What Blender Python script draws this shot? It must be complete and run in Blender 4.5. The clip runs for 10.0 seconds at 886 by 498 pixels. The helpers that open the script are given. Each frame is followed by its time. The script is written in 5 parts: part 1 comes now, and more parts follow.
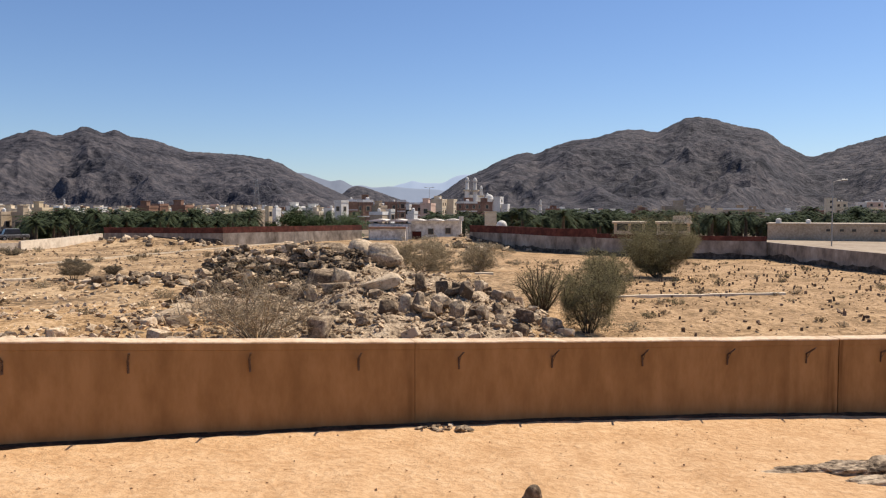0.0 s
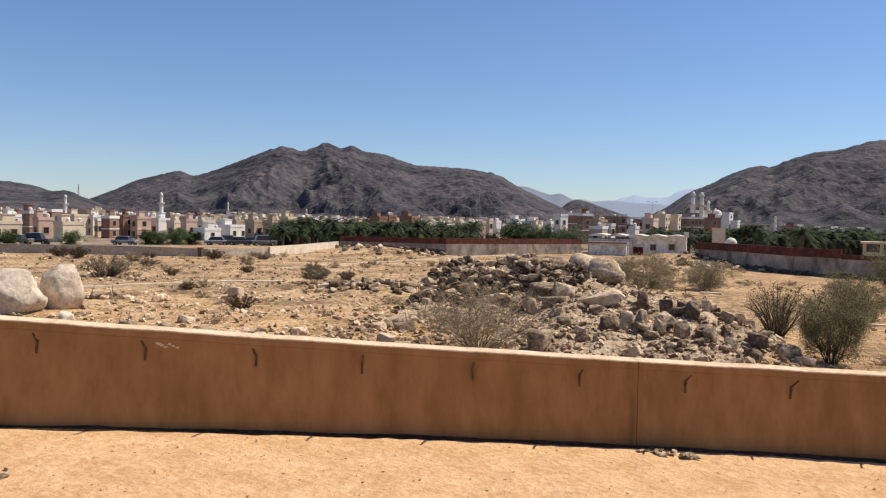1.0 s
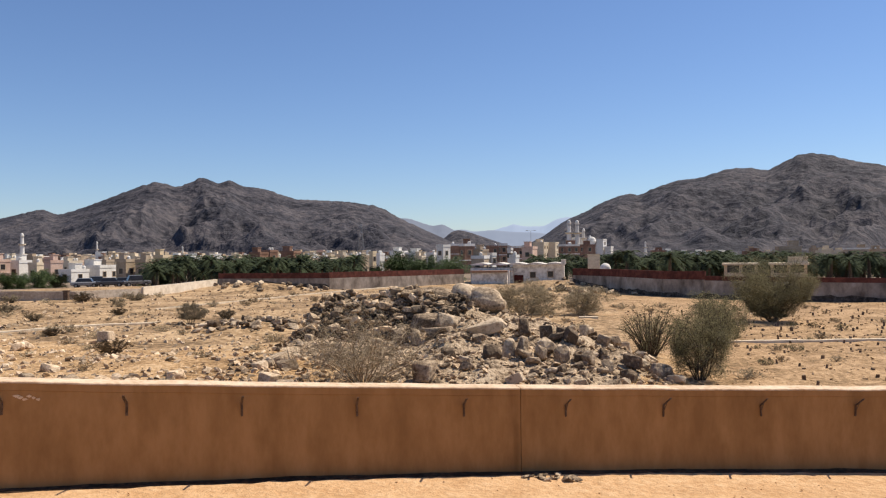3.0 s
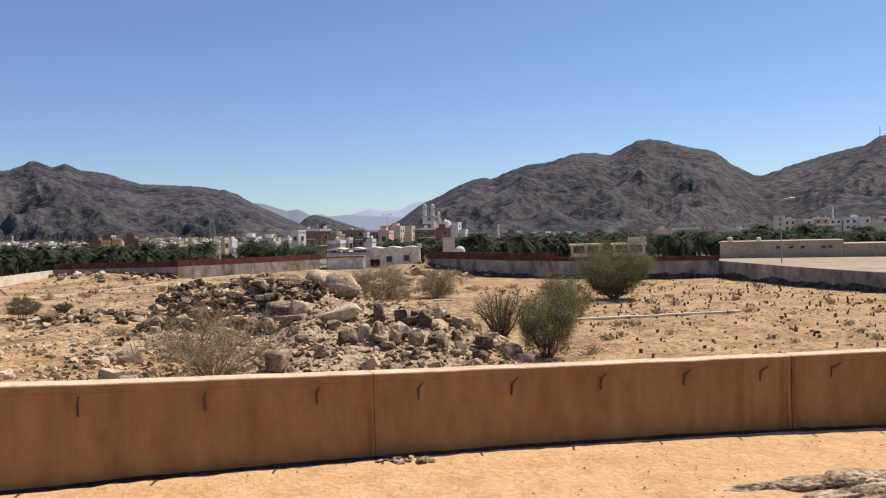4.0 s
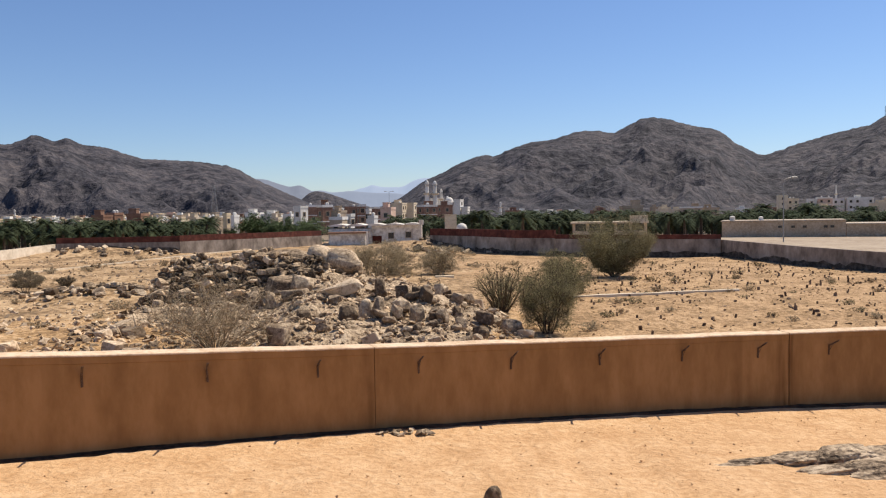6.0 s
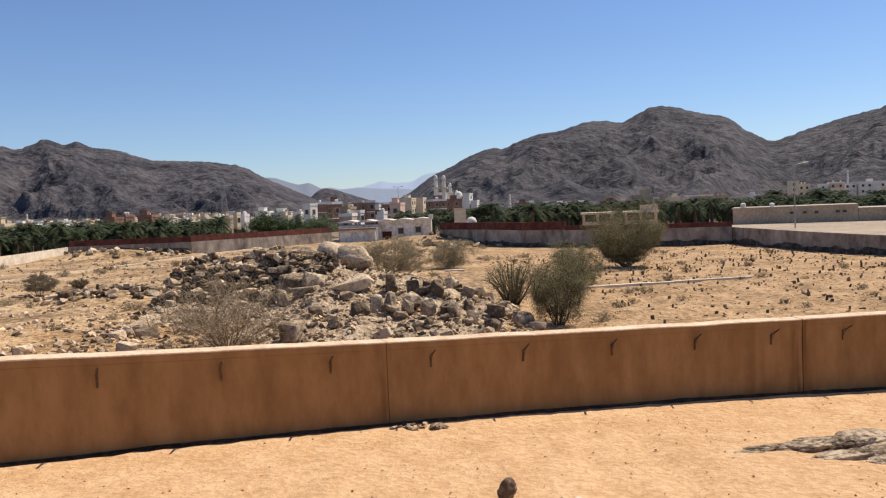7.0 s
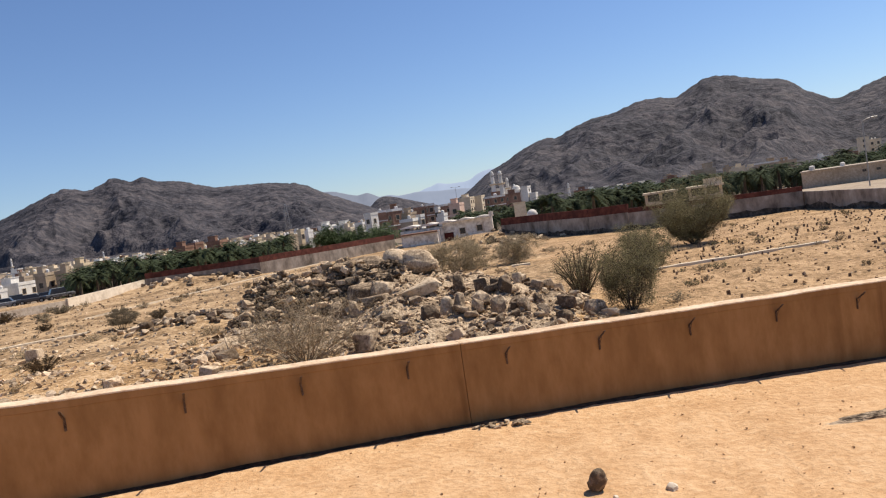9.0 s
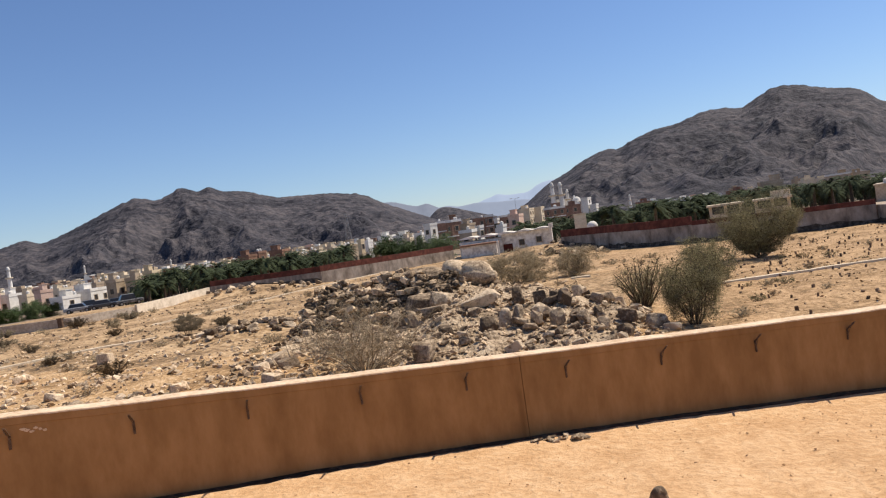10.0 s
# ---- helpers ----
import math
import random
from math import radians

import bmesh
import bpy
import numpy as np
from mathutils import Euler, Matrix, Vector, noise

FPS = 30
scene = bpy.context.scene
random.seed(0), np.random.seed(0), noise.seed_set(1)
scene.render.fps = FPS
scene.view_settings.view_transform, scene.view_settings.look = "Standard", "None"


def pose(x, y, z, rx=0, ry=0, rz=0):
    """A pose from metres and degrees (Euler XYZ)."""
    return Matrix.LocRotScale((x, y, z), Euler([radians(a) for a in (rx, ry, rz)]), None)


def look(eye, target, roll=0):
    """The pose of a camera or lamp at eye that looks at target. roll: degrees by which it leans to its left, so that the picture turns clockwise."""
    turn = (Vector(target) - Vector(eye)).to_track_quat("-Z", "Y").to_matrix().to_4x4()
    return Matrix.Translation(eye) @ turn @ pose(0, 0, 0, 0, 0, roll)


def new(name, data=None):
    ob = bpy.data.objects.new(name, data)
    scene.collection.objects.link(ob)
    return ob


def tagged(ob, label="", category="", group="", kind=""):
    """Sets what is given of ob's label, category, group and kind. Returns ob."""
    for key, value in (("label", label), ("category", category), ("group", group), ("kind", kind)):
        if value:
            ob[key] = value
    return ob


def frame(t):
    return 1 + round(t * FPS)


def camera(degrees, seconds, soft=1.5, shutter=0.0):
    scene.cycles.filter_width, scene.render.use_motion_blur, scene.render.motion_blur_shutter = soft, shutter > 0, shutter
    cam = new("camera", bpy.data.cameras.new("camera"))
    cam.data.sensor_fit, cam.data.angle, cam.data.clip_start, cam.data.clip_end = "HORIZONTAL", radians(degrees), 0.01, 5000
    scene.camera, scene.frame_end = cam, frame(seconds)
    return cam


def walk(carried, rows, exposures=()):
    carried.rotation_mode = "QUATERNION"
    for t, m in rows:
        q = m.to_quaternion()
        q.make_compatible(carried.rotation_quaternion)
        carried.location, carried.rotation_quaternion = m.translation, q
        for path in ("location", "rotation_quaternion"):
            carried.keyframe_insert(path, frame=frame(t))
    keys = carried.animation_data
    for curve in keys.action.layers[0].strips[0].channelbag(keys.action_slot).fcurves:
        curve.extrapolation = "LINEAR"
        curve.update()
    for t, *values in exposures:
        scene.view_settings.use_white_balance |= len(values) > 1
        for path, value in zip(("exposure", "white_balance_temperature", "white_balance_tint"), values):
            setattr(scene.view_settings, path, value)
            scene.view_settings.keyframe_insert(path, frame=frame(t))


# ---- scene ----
cam = camera(58.40, 10.0, soft=1.2)
# ---- the walk ----
PATH = [
    (0.0, -0.062, 0.032, 4.370, 0.000, -2.800, 0.000),
    (0.5, -0.121, 0.010, 4.386, 8.234, -2.312, -0.635),
    (1.0, -0.189, 0.008, 4.381, 15.707, -1.971, -1.008),
    (1.5, -0.201, 0.015, 4.389, 18.629, -1.626, -0.315),
    (2.0, -0.200, 0.020, 4.407, 18.096, -0.379, 1.061),
    (2.5, -0.167, 0.027, 4.414, 14.289, 0.486, 1.249),
    (3.0, -0.124, 0.040, 4.397, 7.308, 0.389, 0.614),
    (3.2, -0.079, 0.001, 4.402, 3.835, 0.172, 0.602),
    (4.3, 0.011, 0.053, 4.442, -3.723, -1.226, 1.261),
    (4.5, -0.005, 0.058, 4.429, -4.083, -1.303, 0.779),
    (5.0, 0.000, 0.027, 4.422, -4.259, -1.400, -0.117),
    (5.5, 0.013, -0.021, 4.409, -3.548, -2.218, 0.291),
    (7.0, 0.041, -0.061, 4.386, -2.169, -2.981, 2.431),
    (7.5, 0.047, -0.069, 4.385, -2.224, -3.718, 3.652),
    (8.0, 0.039, -0.070, 4.398, -1.612, -3.709, 6.413),
    (8.5, 0.028, 0.020, 4.377, 0.632, -3.233, 8.139),
    (9.0, 0.021, -0.024, 4.391, 2.133, -2.668, 8.455),
    (9.5, 0.013, -0.045, 4.400, 2.738, -1.972, 8.163),
    (10.0, 0.005, -0.069, 4.411, 6.436, -1.267, 8.052),
]
walk(cam, [(t, pose(x, y, z, 90 + pitch, roll, yaw)) for t, x, y, z, yaw, pitch, roll in PATH])

# ---- light ----
SUN_EL, SUN_AZ = 56.0, 58.0
world = bpy.data.worlds.new("sky")
scene.world = world
world.use_nodes = True
wn = world.node_tree
sky = wn.nodes.new("ShaderNodeTexSky")
sky.sky_type = "NISHITA"
sky.sun_disc = False
sky.sun_elevation = radians(SUN_EL)
sky.sun_rotation = radians(SUN_AZ)
sky.air_density, sky.dust_density, sky.ozone_density = 1.0, 0.1, 3.0
back = wn.nodes["Background"]
back.inputs["Strength"].default_value = 0.087
tone = wn.nodes.new("ShaderNodeMix")
tone.data_type, tone.blend_type = "RGBA", "MULTIPLY"
tone.inputs["Factor"].default_value = 1.0
tone.inputs["B"].default_value = (0.90, 0.985, 1.19, 1)
wn.links.new(sky.outputs[0], tone.inputs["A"])
wn.links.new(tone.outputs["Result"], back.inputs[0])
sun = new("sun", bpy.data.lights.new("sun", "SUN"))
sun.data.energy = 5.45
sun.data.angle = radians(0.5)
sun.data.color = (1.0, 0.905, 0.765)
sun.matrix_world = look((300 * math.sin(radians(SUN_AZ)) * math.cos(radians(SUN_EL)), 300 * math.cos(radians(SUN_AZ)) * math.cos(radians(SUN_EL)), 300 * math.sin(radians(SUN_EL))), (0, 0, 0))
scene.view_settings.exposure = 0.15


# ---- materials ----
def surface(name, dark, mid, light, size=1.0, rough=0.9, bump=0.3, fine=12.0, vary=0.0, stretch=(1, 1, 1), metal=0.0, lift=0.02, span=0.10):
    """A weathered surface: patches of three tones with grain over them, and a relief from the same noise."""
    m = bpy.data.materials.new(name)
    m.use_nodes = True
    n, l = m.node_tree.nodes, m.node_tree.links
    b = n["Principled BSDF"]
    geo = n.new("ShaderNodeNewGeometry")
    mp = n.new("ShaderNodeMapping")
    mp.inputs["Scale"].default_value = [s / size for s in stretch]
    l.new(geo.outputs["Position"], mp.inputs[0])
    big, small = n.new("ShaderNodeTexNoise"), n.new("ShaderNodeTexNoise")
    big.inputs["Scale"].default_value, big.inputs["Detail"].default_value = 1.0, 6
    small.inputs["Scale"].default_value, small.inputs["Detail"].default_value = fine, 5
    for k in (big, small):
        k.inputs["Roughness"].default_value = 0.65
        l.new(mp.outputs[0], k.inputs["Vector"])
    mixv = n.new("ShaderNodeMath")
    mixv.operation = "MULTIPLY_ADD"
    mixv.inputs[1].default_value = 0.55
    l.new(small.outputs[0], mixv.inputs[0])
    half = n.new("ShaderNodeMath")
    half.operation = "MULTIPLY"
    half.inputs[1].default_value = 0.45
    l.new(big.outputs[0], half.inputs[0])
    l.new(half.outputs[0], mixv.inputs[2])
    val = mixv.outputs[0]
    if vary:
        info = n.new("ShaderNodeObjectInfo")
        sh = n.new("ShaderNodeMath")
        sh.operation = "MULTIPLY_ADD"
        sh.inputs[1].default_value = vary
        l.new(info.outputs["Random"], sh.inputs[0])
        ad = n.new("ShaderNodeMath")
        ad.operation = "SUBTRACT"
        ad.inputs[1].default_value = vary / 2
        l.new(val, ad.inputs[0])
        l.new(ad.outputs[0], sh.inputs[2])
        val = sh.outputs[0]
    ramp = n.new("ShaderNodeValToRGB")
    e = ramp.color_ramp.elements
    e[0].position, e[0].color = 0.5 - span, (*dark, 1)
    e[1].position, e[1].color = 0.5 + span, (*light, 1)
    k = e.new(0.5)
    k.color = (*mid, 1)
    l.new(val, ramp.inputs[0])
    l.new(ramp.outputs[0], b.inputs["Base Color"])
    b.inputs["Roughness"].default_value, b.inputs["Metallic"].default_value = rough, metal
    b.inputs["Specular IOR Level"].default_value = 0.5 if rough < 0.5 or metal else 0.15
    if bump:
        bp = n.new("ShaderNodeBump")
        bp.inputs["Strength"].default_value, bp.inputs["Distance"].default_value = bump, lift
        l.new(small.outputs[0], bp.inputs["Height"])
        l.new(bp.outputs[0], b.inputs["Normal"])
    return m


def tint_island(m, amount):
    """Each loose piece of a joined mesh gets a tone of its own."""
    n, l = m.node_tree.nodes, m.node_tree.links
    b = n["Principled BSDF"]
    src = b.inputs["Base Color"].links[0].from_socket
    geo = n.new("ShaderNodeNewGeometry")
    hsv = n.new("ShaderNodeHueSaturation")
    rng = n.new("ShaderNodeMapRange")
    rng.inputs["To Min"].default_value, rng.inputs["To Max"].default_value = 1 - amount, 1 + amount
    l.new(geo.outputs["Random Per Island"], rng.inputs["Value"])
    l.new(rng.outputs[0], hsv.inputs["Value"])
    l.new(src, hsv.inputs["Color"])
    l.new(hsv.outputs[0], b.inputs["Base Color"])
    return m


SAND = surface("sand", (0.47, 0.275, 0.134), (0.555, 0.342, 0.178), (0.63, 0.41, 0.23), size=1.0, fine=6, bump=1.0, lift=0.075, stretch=(1, 1.15, 1), span=0.10)
FIELD = surface("stony_soil", (0.20, 0.120, 0.056), (0.44, 0.272, 0.130), (0.62, 0.425, 0.245), size=2.6, fine=14, bump=1.0, lift=0.12, span=0.085)
DRYSOIL = surface("brown_dry_soil", (0.145, 0.094, 0.050), (0.345, 0.222, 0.116), (0.52, 0.362, 0.21), size=5.0, fine=12, bump=1.0, lift=0.15, span=0.075)
# Ruin stone, its colour darkened for the shade on the steep face.
SHADESTONE = tint_island(surface("shaded_ruin_stone", (0.095, 0.066, 0.042), (0.26, 0.188, 0.120), (0.54, 0.405, 0.265), size=0.6, fine=6, bump=0.6, vary=0.15), 0.55)
LIMEWASH = surface("limewash", (0.60, 0.50, 0.375), (0.72, 0.615, 0.475), (0.79, 0.69, 0.55), size=2, fine=4, bump=0.1)
GRAVEL = surface("mound_gravel", (0.18, 0.125, 0.077), (0.44, 0.322, 0.21), (0.63, 0.485, 0.33), size=1.2, fine=9, bump=1.0, lift=0.15, span=0.085)
EARTH = surface("orange_earth", (0.23, 0.145, 0.072), (0.38, 0.24, 0.125), (0.51, 0.335, 0.185), size=2.2, fine=9, bump=1.0, lift=0.14, span=0.08)
FARSOIL = surface("far_soil", (0.13, 0.098, 0.068), (0.215, 0.162, 0.112), (0.32, 0.245, 0.17), size=22, fine=9, bump=0.2)
OCHRE = surface("ochre_plaster", (0.252, 0.132, 0.051), (0.308, 0.164, 0.065), (0.37, 0.202, 0.084), size=3.0, fine=4, bump=0.2, stretch=(1.6, 1, 0.6), rough=0.85, span=0.13)
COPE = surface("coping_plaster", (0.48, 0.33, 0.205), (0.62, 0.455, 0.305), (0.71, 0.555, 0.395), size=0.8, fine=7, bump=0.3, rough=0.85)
STEEL = surface("rusty_steel", (0.07, 0.045, 0.03), (0.12, 0.075, 0.05), (0.19, 0.125, 0.085), size=0.2, rough=0.8, metal=0.0, bump=0.1)
ROCK = surface("grey_rock", (0.115, 0.081, 0.053), (0.335, 0.247, 0.163), (0.60, 0.465, 0.32), size=0.7, fine=6, bump=1.0, lift=0.05, vary=0.25, span=0.11)
TANSTONE = tint_island(surface("tan_stone", (0.25, 0.175, 0.108), (0.46, 0.34, 0.222), (0.65, 0.51, 0.36), size=0.6, fine=6, bump=0.6), 0.45)
PALEROCK = surface("pale_granite", (0.40, 0.32, 0.235), (0.60, 0.50, 0.385), (0.70, 0.60, 0.475), size=1.2, fine=7, bump=0.8, lift=0.05, vary=0.10, span=0.12)
RUBBLE = tint_island(surface("rubble", (0.15, 0.104, 0.064), (0.345, 0.245, 0.155), (0.58, 0.435, 0.285), size=0.6, fine=6, bump=0.6), 0.55)
MARKER = surface("dark_stone", (0.075, 0.05, 0.034), (0.14, 0.095, 0.065), (0.24, 0.17, 0.12), size=0.3, vary=0.2)
TWIG = surface("dry_twigs", (0.21, 0.16, 0.105), (0.32, 0.25, 0.165), (0.44, 0.345, 0.235), size=0.3, bump=0)
BARK = surface("bark", (0.06, 0.045, 0.032), (0.10, 0.075, 0.055), (0.16, 0.125, 0.09), size=0.2)
LEAF = tint_island(surface("acacia_leaf", (0.10, 0.083, 0.036), (0.165, 0.138, 0.064), (0.25, 0.21, 0.108), size=0.6, bump=0, rough=0.9), 0.45)
SHRUBLEAF = tint_island(surface("brown_shrub_leaf", (0.085, 0.064, 0.040), (0.145, 0.112, 0.070), (0.23, 0.18, 0.115), size=0.6, bump=0, rough=0.9), 0.4)
DRYLEAF = tint_island(surface("dry_leaf", (0.20, 0.15, 0.088), (0.295, 0.228, 0.135), (0.40, 0.315, 0.195), size=0.6, bump=0, rough=0.9), 0.35)
PALM = tint_island(surface("palm_frond", (0.026, 0.035, 0.016), (0.042, 0.055, 0.026), (0.072, 0.086, 0.045), size=1.5, bump=0, rough=0.95), 0.4)
GREEN = tint_island(surface("tree_leaf", (0.03, 0.05, 0.013), (0.05, 0.08, 0.022), (0.09, 0.12, 0.04), size=1.0, bump=0, rough=0.6), 0.4)
MOUNT = surface("dark_mountain_rock", (0.017, 0.017, 0.022), (0.057, 0.053, 0.060), (0.112, 0.098, 0.100), size=130, fine=8, bump=0.85, lift=12.0, span=0.12)
DAMP = surface("damp_stained_render", (0.045, 0.036, 0.028), (0.085, 0.068, 0.054), (0.16, 0.13, 0.105), size=1.5, fine=4, bump=0.3)
# Near-black brown: the wall's lowest strip and its painted shadow on the sand.
WALLFOOT = surface("dark_wall_foot", (0.028, 0.018, 0.011), (0.055, 0.035, 0.021), (0.11, 0.066, 0.038), size=0.8, fine=6)
GREYWALL = surface("grey_render", (0.13, 0.105, 0.084), (0.295, 0.245, 0.20), (0.46, 0.395, 0.33), size=2.6, fine=3, bump=0.2, stretch=(1, 1, 0.6), span=0.13)
STAINED = surface("stained_whitewash", (0.46, 0.41, 0.35), (0.68, 0.63, 0.55), (0.80, 0.76, 0.69), size=2.2, fine=4, bump=0.1)
STRATA = surface("layered_bedrock", (0.085, 0.059, 0.039), (0.34, 0.252, 0.168), (0.55, 0.425, 0.295), size=0.8, fine=6, bump=1.0, lift=0.06, stretch=(0.9, 1.1, 1.4), span=0.09)
CARPAINT = surface("dusty_car_paint", (0.05, 0.05, 0.055), (0.16, 0.16, 0.165), (0.3, 0.3, 0.3), size=2, bump=0, rough=0.35, vary=0.9)
RUBBER = surface("tyre_rubber", (0.015, 0.015, 0.015), (0.02, 0.02, 0.02), (0.03, 0.03, 0.03), size=0.5, bump=0)
DUST = surface("dusty_yard", (0.27, 0.205, 0.145), (0.34, 0.265, 0.19), (0.40, 0.32, 0.235), size=6, fine=8, bump=0.3)
REDBRICK = surface("red_blockwork", (0.075, 0.028, 0.021), (0.11, 0.038, 0.028), (0.155, 0.055, 0.04), size=2, fine=4, bump=0.2)
CREAM = surface("cream_render", (0.5, 0.40, 0.29), (0.62, 0.52, 0.38), (0.7, 0.6, 0.46), size=3, bump=0.1, vary=0.1)
WHITE = surface("white_paint", (0.56, 0.53, 0.485), (0.69, 0.655, 0.60), (0.79, 0.76, 0.715), size=3, bump=0.1, vary=0.12)
PINK = surface("pink_render", (0.46, 0.31, 0.24), (0.58, 0.41, 0.32), (0.66, 0.49, 0.4), size=3, bump=0.1, vary=0.1)
BRICK = surface("brown_brick", (0.17, 0.095, 0.065), (0.25, 0.145, 0.10), (0.34, 0.21, 0.15), size=3, bump=0.1, vary=0.12)
YELLOW = surface("yellow_render", (0.50, 0.385, 0.24), (0.60, 0.475, 0.31), (0.68, 0.555, 0.38), size=3, bump=0.1, vary=0.1)
TAN = surface("tan_render", (0.3, 0.23, 0.16), (0.4, 0.31, 0.22), (0.5, 0.4, 0.3), size=3, bump=0.1, vary=0.12)
CONCRETE = surface("concrete", (0.31, 0.25, 0.19), (0.42, 0.345, 0.27), (0.52, 0.44, 0.35), size=3, bump=0.2)
GLASS = surface("dark_window", (0.02, 0.018, 0.018), (0.03, 0.028, 0.028), (0.045, 0.04, 0.04), size=1, rough=0.2, bump=0)
REDDOOR = surface("dark_red_door", (0.06, 0.015, 0.012), (0.09, 0.022, 0.016), (0.12, 0.03, 0.022), size=0.5, bump=0.05)
GALV = surface("galvanised_steel", (0.22, 0.21, 0.2), (0.3, 0.29, 0.28), (0.38, 0.37, 0.36), size=0.5, rough=0.5, metal=0.6, bump=0)


# Distance haze is painted on as a blue-grey glow over dull rock.
def haze_glow_mat(name, color, glow):
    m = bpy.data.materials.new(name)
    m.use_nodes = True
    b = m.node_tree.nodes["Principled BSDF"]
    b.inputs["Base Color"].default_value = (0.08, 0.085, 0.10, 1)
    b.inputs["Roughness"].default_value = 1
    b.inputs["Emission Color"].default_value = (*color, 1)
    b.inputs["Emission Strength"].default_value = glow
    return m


HAZYBAND = haze_glow_mat("hazy_ridge", (0.27, 0.33, 0.45), 0.60)
DISTANT = haze_glow_mat("distant_range", (0.40, 0.50, 0.68), 0.66)
MIDRANGE = haze_glow_mat("middle_range", (0.17, 0.205, 0.28), 0.52)


def drip_stains(m, joints):
    """Dark rain streaks that run down from the joints of the plastered wall, and fainter ones between them."""
    n, l = m.node_tree.nodes, m.node_tree.links
    b = n["Principled BSDF"]
    src = b.inputs["Base Color"].links[0].from_socket
    geo = n.new("ShaderNodeNewGeometry")
    sep = n.new("ShaderNodeSeparateXYZ")
    l.new(geo.outputs["Position"], sep.inputs[0])
    mp = n.new("ShaderNodeMapping")
    mp.inputs["Scale"].default_value = (3.2, 0.0, 0.22)
    l.new(geo.outputs["Position"], mp.inputs[0])
    streak = n.new("ShaderNodeTexNoise")
    streak.inputs["Scale"].default_value, streak.inputs["Detail"].default_value = 1.0, 4
    l.new(mp.outputs[0], streak.inputs["Vector"])
    total = None
    for x, width, amount in joints:
        d = n.new("ShaderNodeMath")
        d.operation = "SUBTRACT"
        d.inputs[1].default_value = x
        l.new(sep.outputs[0], d.inputs[0])
        a = n.new("ShaderNodeMath")
        a.operation = "ABSOLUTE"
        l.new(d.outputs[0], a.inputs[0])
        r = n.new("ShaderNodeMapRange")
        r.inputs["From Min"].default_value, r.inputs["From Max"].default_value = 0.0, width
        r.inputs["To Min"].default_value, r.inputs["To Max"].default_value = amount, 0.0
        l.new(a.outputs[0], r.inputs["Value"])
        if total is None:
            total = r.outputs[0]
        else:
            s = n.new("ShaderNodeMath")
            l.new(total, s.inputs[0])
            l.new(r.outputs[0], s.inputs[1])
            total = s.outputs[0]
    base = n.new("ShaderNodeMath")
    base.inputs[1].default_value = 0.05
    l.new(total, base.inputs[0])
    rmp = n.new("ShaderNodeMapRange")
    rmp.inputs["From Min"].default_value, rmp.inputs["From Max"].default_value = 0.46, 0.66
    l.new(streak.outputs[0], rmp.inputs["Value"])
    f = n.new("ShaderNodeMath")
    f.operation = "MULTIPLY"
    l.new(rmp.outputs[0], f.inputs[0])
    l.new(base.outputs[0], f.inputs[1])
    mix = n.new("ShaderNodeMix")
    mix.data_type, mix.blend_type = "RGBA", "MULTIPLY"
    mix.inputs["B"].default_value = (0.55, 0.50, 0.46, 1)
    l.new(f.outputs[0], mix.inputs["Factor"])
    l.new(src, mix.inputs["A"])
    l.new(mix.outputs["Result"], b.inputs["Base Color"])


drip_stains(OCHRE, ((9.75, 0.5, 1.7), (-0.75, 0.5, 0.5), (8.5, 0.3, 0.6)))


# ---- mesh helpers ----
def mesh_of(name, bm, *mats, smooth=False):
    me = bpy.data.meshes.new(name)
    bm.to_mesh(me)
    bm.free()
    for m in mats:
        me.materials.append(m)
    if smooth:
        me.polygons.foreach_set("use_smooth", [True] * len(me.polygons))
    return me


def part(name, me, parent, label="", at=None):
    ob = new(name, me)
    ob.parent = parent
    if at is not None:
        ob.matrix_basis = at
    if label:
        ob["label"] = label
    return ob


def thing(name, at, label, category, group="", kind=""):
    ob = new(name)
    ob.matrix_basis = at
    return tagged(ob, label, category, group, kind)


def box(bm, x0, x1, y0, y1, z0, z1, mi=0, bevel=0.0):
    r = bmesh.ops.create_cube(bm, size=1, matrix=Matrix.Translation(((x0 + x1) / 2, (y0 + y1) / 2, (z0 + z1) / 2)) @ Matrix.Diagonal((x1 - x0, y1 - y0, z1 - z0, 1)))
    fs = {f for v in r["verts"] for f in v.link_faces}
    for f in fs:
        f.material_index = mi
    if bevel:
        bmesh.ops.bevel(bm, geom=list({e for v in r["verts"] for e in v.link_edges}), offset=bevel, segments=1, affect="EDGES")


def cyl(bm, x, y, z0, z1, r0, r1, seg=12, mi=0):
    r = bmesh.ops.create_cone(bm, cap_ends=True, segments=seg, radius1=r0, radius2=max(r1, 0.001), depth=z1 - z0, matrix=Matrix.Translation((x, y, (z0 + z1) / 2)))
    for f in {f for v in r["verts"] for f in v.link_faces}:
        f.material_index = mi


def tube(bm, pts, r0, r1, sides=5):
    """A tapered limb along points."""
    rings = []
    for i, p in enumerate(pts):
        p = Vector(p)
        d = (Vector(pts[min(i + 1, len(pts) - 1)]) - Vector(pts[max(i - 1, 0)])).normalized()
        a = d.orthogonal().normalized()
        c = d.cross(a)
        r = r0 + (r1 - r0) * i / (len(pts) - 1)
        rings.append([bm.verts.new(p + (a * math.cos(2 * math.pi * k / sides) + c * math.sin(2 * math.pi * k / sides)) * r) for k in range(sides)])
    for a, b in zip(rings, rings[1:]):
        for k in range(sides):
            bm.faces.new((a[k], a[(k + 1) % sides], b[(k + 1) % sides], b[k]))


def smooth01(v):
    v = np.clip(v, 0, 1)
    return v * v * (3 - 2 * v)


